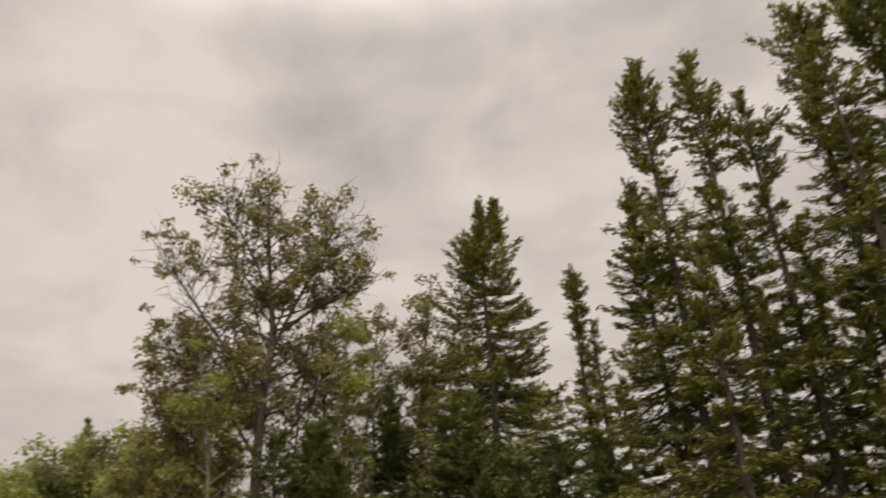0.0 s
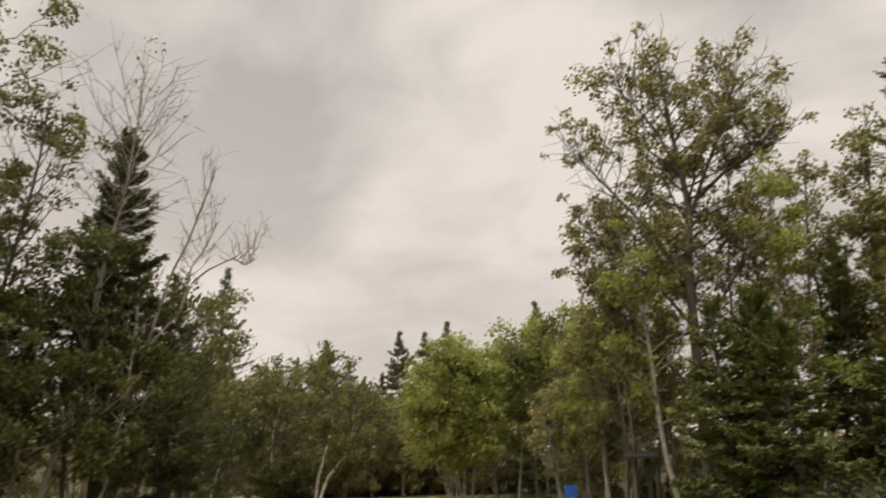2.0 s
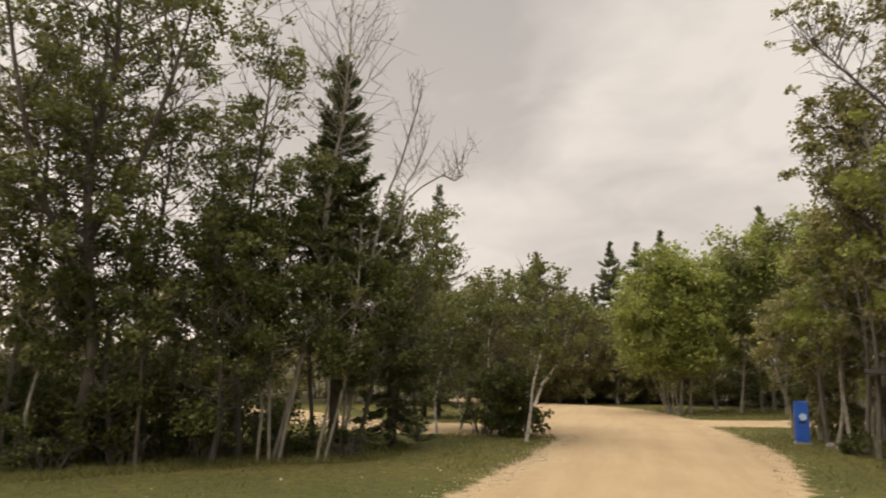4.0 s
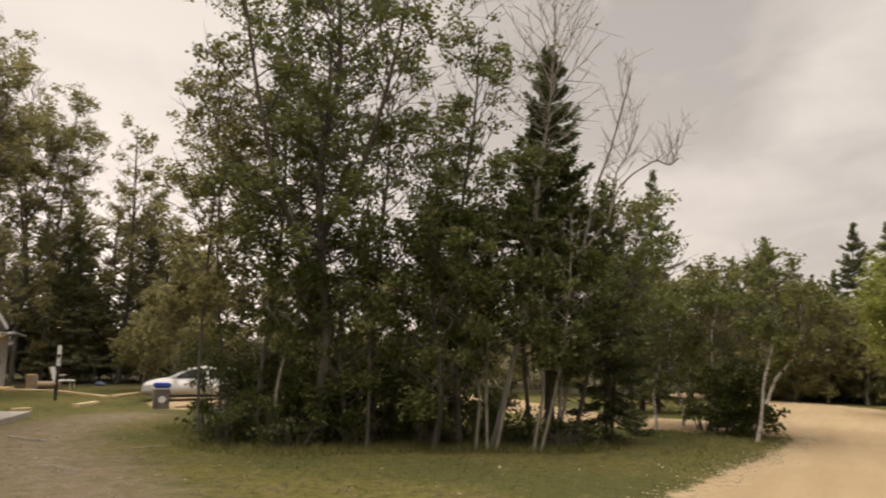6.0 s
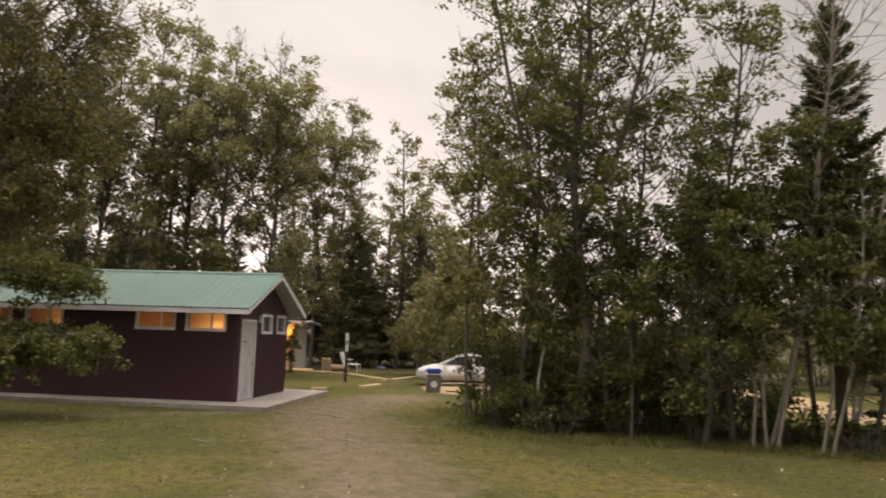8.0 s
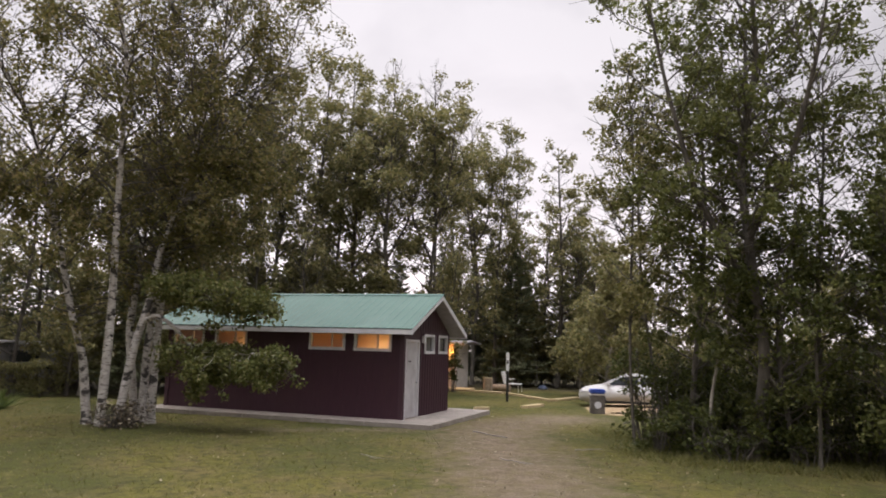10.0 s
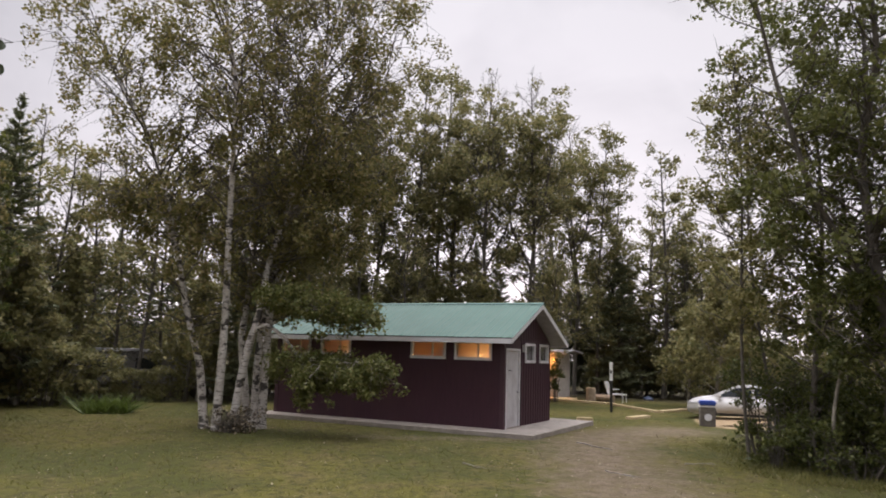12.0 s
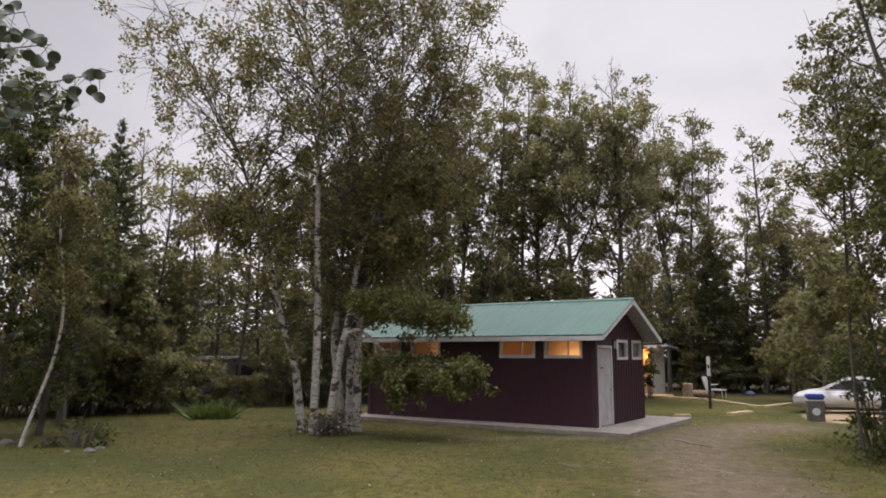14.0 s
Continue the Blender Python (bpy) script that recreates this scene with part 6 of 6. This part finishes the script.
def make_trailer():
    x, y = polar(130.8, 31.0)
    t = thing("travel_trailer", pose(x, y, 0, 0, 0, 128 - 90 + 95), "pale travel trailer half hidden behind trees", "trailer")
    part("body", boxed(-2.4, 2.4, -1.1, 1.1, 0.45, 1.68, bevel=0.10), SOFFIT, t)
    part("roof", boxed(-2.46, 2.46, -1.16, 1.16, 1.684, 1.79, bevel=0.02), TRIM, t, "pale metal roof edge")
    part("stripe", boxed(-2.41, 2.41, -1.112, -1.10, 0.80, 0.92), CAR_GLASS, t)
    for x0 in (-1.4, 0.5):
        part("window", boxed(x0, x0 + 0.9, -1.115, -1.10, 1.05, 1.45), CAR_GLASS, t)
    for yy in (-0.95, 0.95):
        part("tyre", rod(bmesh.new(), (0, yy - 0.09, 0.32), (0, yy + 0.09, 0.32), 0.32, 0.32, 20), TYRE, t)
    return t


make_trailer()


def make_tarp(m):
    """A low pile under a blue sheet."""
    bm = bmesh.new()
    bmesh.ops.create_icosphere(bm, subdivisions=3, radius=0.3)
    for v in bm.verts:
        v.co.x *= 1.5
        v.co *= 1 + 0.18 * noise.noise(v.co * 2.2)
        v.co.z = max(v.co.z, 0.0) * 1.15
    t = part("tarp", bm, TARP, smooth=True)
    t.matrix_basis = m
    return tagged(t, "faded blue tarpaulin over a low pile", "tarpaulin")


make_tarp(pose(*polar(91.3, 38.5), 0.0, 0, 0, 60) @ Matrix.Scale(0.65, 4))


def stone(m, r, seed, label="grey field stone on the lawn"):
    rng = random.Random(seed)
    bm = bmesh.new()
    bmesh.ops.create_icosphere(bm, subdivisions=3, radius=r)
    for v in bm.verts:
        v.co *= 1 + 0.28 * noise.noise(v.co / r * 1.1 + Vector((seed, 0, 0)))
        v.co.z *= 0.7
    s = part("stone", bm, STONE, smooth=True)
    s.matrix_basis = m
    return tagged(s, label, "stone", "stones at the wood's edge")


for i, (px, py, r) in enumerate([(-10.2, -11.9, 0.16), (-10.6, -12.1, 0.13), (-10.05, -12.3, 0.10), (-10.3, -14.4, 0.2), (-9.6, -14.2, 0.16), (-7.4, 18.3, 0.15), (-7.1, 18.0, 0.12)]):
    stone(pose(px, py, r * 0.2, 0, 0, i * 50), r * 0.75, i + 1)
bush("weed_patch", pose(-10.6, -12.6, 0), 0.55, 0.8, "small weeds round field stones", 420, 0.07, 401, LEAF_SHRUB_SHADED, stems=12)
bush("weed_patch", at(123.0, 17.4), 0.42, 0.8, "low brown shoots and weeds round the birch trunks", 1500, 0.06, 402, LITTER_BIT, stems=22)


def blades(name, mat, n, region, length, width, seed, label, category, keep=None):
    """Upright thin blades over a stretch of ground, as one object."""
    rng = np.random.default_rng(seed)
    az = np.radians(rng.uniform(region[0], region[1], n))
    d = np.sqrt(rng.uniform(region[2] ** 2, region[3] ** 2, n))
    x, y = -d * np.sin(az), d * np.cos(az)
    ok = np.ones(n, bool)
    for line, w in ((DRIVE, 2.5), (CROSS, 1.6), (ARM, 1.4), (PULL_IN, 1.7)):
        ok &= seg_distance(x, y, smooth_line(line, 5)) > w
    thin = np.exp(-(seg_distance(x, y, smooth_line(TRACK)) / 2.0) ** 2)
    ok &= rng.random(n) > thin * 1.3
    mi = CABIN_M.inverted()
    lx = mi[0][0] * x + mi[0][1] * y + mi[0][3]
    ly = mi[1][0] * x + mi[1][1] * y + mi[1][3]
    ok &= ~((lx > -7.6) & (lx < 1.15) & (ly > -0.9) & (ly < 4.5))
    if keep is not None:
        ok &= keep(x, y, rng)
    x, y = x[ok], y[ok]
    k = len(x)
    z = ground_height(x, y)
    a, ln = rng.uniform(0, 6.283, k), length * rng.uniform(0.5, 1.4, k)
    ox, oy = np.cos(a) * width / 2, np.sin(a) * width / 2
    bx, by = rng.normal(0, 0.9, k) * ln, rng.normal(0, 0.9, k) * ln
    v = np.stack([np.stack([x - ox, y - oy, z - 0.01], -1), np.stack([x + ox, y + oy, z - 0.01], -1), np.stack([x + bx, y + by, z + ln], -1)], 1).reshape(-1, 3)
    me = quad_mesh(name, v, np.arange(3 * k).reshape(k, 3))
    return tagged(link_mesh(name, me, mat), label, category, kind="stuff")


blades("grass", GRASS_BLADE, 60000, (30, 150, 8.0, 26), 0.026, 0.022, 3, "short mown grass of the lawn", "grass")
blades("long_grass", GRASS_BLADE, 22000, (50, 92, 13.5, 19), 0.13, 0.02, 4, "longer grass under the tree island", "grass", lambda x, y, r: seg_distance(x, y, smooth_line(ISLAND, 4)) < 2.2)
blades("verge_grass", GRASS_BLADE, 30000, (5, 50, 13, 34), 0.09, 0.02, 5, "rough grass along the drive", "grass")
blades("weeds", FERN, 480, (129.8, 132.9, 22.3, 23.3), 0.42, 0.06, 6, "pale green weeds at the wood's edge", "weeds")


def fallen_leaves():
    rng = np.random.default_rng(9)
    n = 320
    az, d = np.radians(rng.uniform(40, 150, n)), np.sqrt(rng.uniform(64, 520, n))
    x, y = -d * np.sin(az), d * np.cos(az)
    c = np.stack([x, y, ground_height(x, y) + 0.035], -1)
    v, q = leaf_quads(c, 0.05, rng, 0.8, 3.5)
    tagged(link_mesh("fallen_leaves", quad_mesh("fallen_leaves", v, q), DRY_LEAF), "dry pale leaves scattered on the lawn", "leaves", kind="stuff")


fallen_leaves()


def litter():
    """Small bits of bark, twig and leaf over the lawn before the wash house."""
    rng = np.random.default_rng(19)
    n = 9000
    az, d = np.radians(rng.uniform(62, 140, n)), np.sqrt(rng.uniform(60, 420, n))
    x, y = -d * np.sin(az), d * np.cos(az)
    keep = np.sin(x * 0.9 + 1.3 * np.sin(y * 0.7)) * np.sin(y * 0.8 + 0.6) > rng.uniform(-0.7, 0.9, n)
    x, y = x[keep], y[keep]
    c = np.stack([x, y, ground_height(x, y) + 0.022], -1)
    v, q = leaf_quads(c, 0.03, rng, 0.5, 4.0)
    tagged(link_mesh("litter", quad_mesh("litter", v, q), LITTER_BIT), "brown bits of bark and leaf on the lawn", "litter", kind="stuff")


litter()


def make_stick(a, b, r0, seed):
    rng = np.random.default_rng(seed)
    k = np.linspace(0, 1, 7)[:, None]
    p0, p1 = np.array([*a, 0.05]), np.array([*b, 0.05])
    p = p0 + (p1 - p0) * k + rng.normal(0, 0.025, (7, 3)) * np.array([1, 1, 0.2])
    mid = p[3]
    fork = np.stack([mid, mid + (p1 - p0) * 0.15 + np.array([0.05, 0.1, 0.01]), mid + (p1 - p0) * 0.3 + np.array([0.08, 0.2, 0.0])])
    v, q = tubes([(p, r0 * (1 - 0.6 * k[:, 0])), (fork, np.array([r0 * 0.6, r0 * 0.5, r0 * 0.3]))], 6)
    o = link_mesh("stick", quad_mesh("stick", v, q, True), BARK_DEAD)
    tagged(o, "dry pale stick lying on bare soil", "stick", "sticks on the ground")


for i, (a, b, r0) in enumerate([((-17.0, -1.95), (-16.0, -1.1), 0.018), ((-13.0, -1.0), (-12.4, -0.5), 0.012), ((-14.6, 0.3), (-14.9, 0.8), 0.012), ((-12.6, -3.4), (-12.2, -3.0), 0.010)]):
    make_stick(a, b, r0, 50 + i)


def gravel_fringe():
    """Loose stones along the edges of the drive, too many to count."""
    rng = np.random.default_rng(21)
    c, w = ribbon_samples(DRIVE, DRIVE_W, 12)
    vs, base = [], np.array([(1, 0, 0), (-1, 0, 0), (0, 1, 0), (0, -1, 0), (0, 0, 0.8), (0, 0, -0.8)], float)
    tri = np.array([(0, 2, 4), (2, 1, 4), (1, 3, 4), (3, 0, 4), (2, 0, 5), (1, 2, 5), (3, 1, 5), (0, 3, 5)])
    n = 3000
    i = rng.integers(20, len(c) - 20, n)
    side = np.where(rng.random(n) < 0.8, 1.0, -1.0)
    cx, cy = np.array([p[0] for p in c]), np.array([p[1] for p in c])
    tx, ty = np.gradient(cx), np.gradient(cy)
    tl = np.hypot(tx, ty)
    off = side * (w[i] - 0.15 + rng.normal(0, 0.28, n))
    x = cx[i] - ty[i] / tl[i] * off + rng.normal(0, 0.15, n)
    y = cy[i] + tx[i] / tl[i] * off + rng.normal(0, 0.15, n)
    s = rng.uniform(0.006, 0.020, n)
    z = ground_height(x, y) + 0.006
    a = rng.uniform(0, 6.28, n)
    rx, ry = np.cos(a)[:, None], np.sin(a)[:, None]
    px = base[None, :, 0] * rx - base[None, :, 1] * ry
    py = base[None, :, 0] * ry + base[None, :, 1] * rx
    v = np.stack([x[:, None] + px * s[:, None] * 1.3, y[:, None] + py * s[:, None], z[:, None] + base[None, :, 2] * s[:, None]], -1)
    q = (tri[None] + 6 * np.arange(n)[:, None, None]).reshape(-1, 3)
    tagged(link_mesh("loose_gravel", quad_mesh("loose_gravel", v.reshape(-1, 3), q), PEBBLE), "loose pale gravel along the drive's edges", "gravel", kind="stuff")


gravel_fringe()
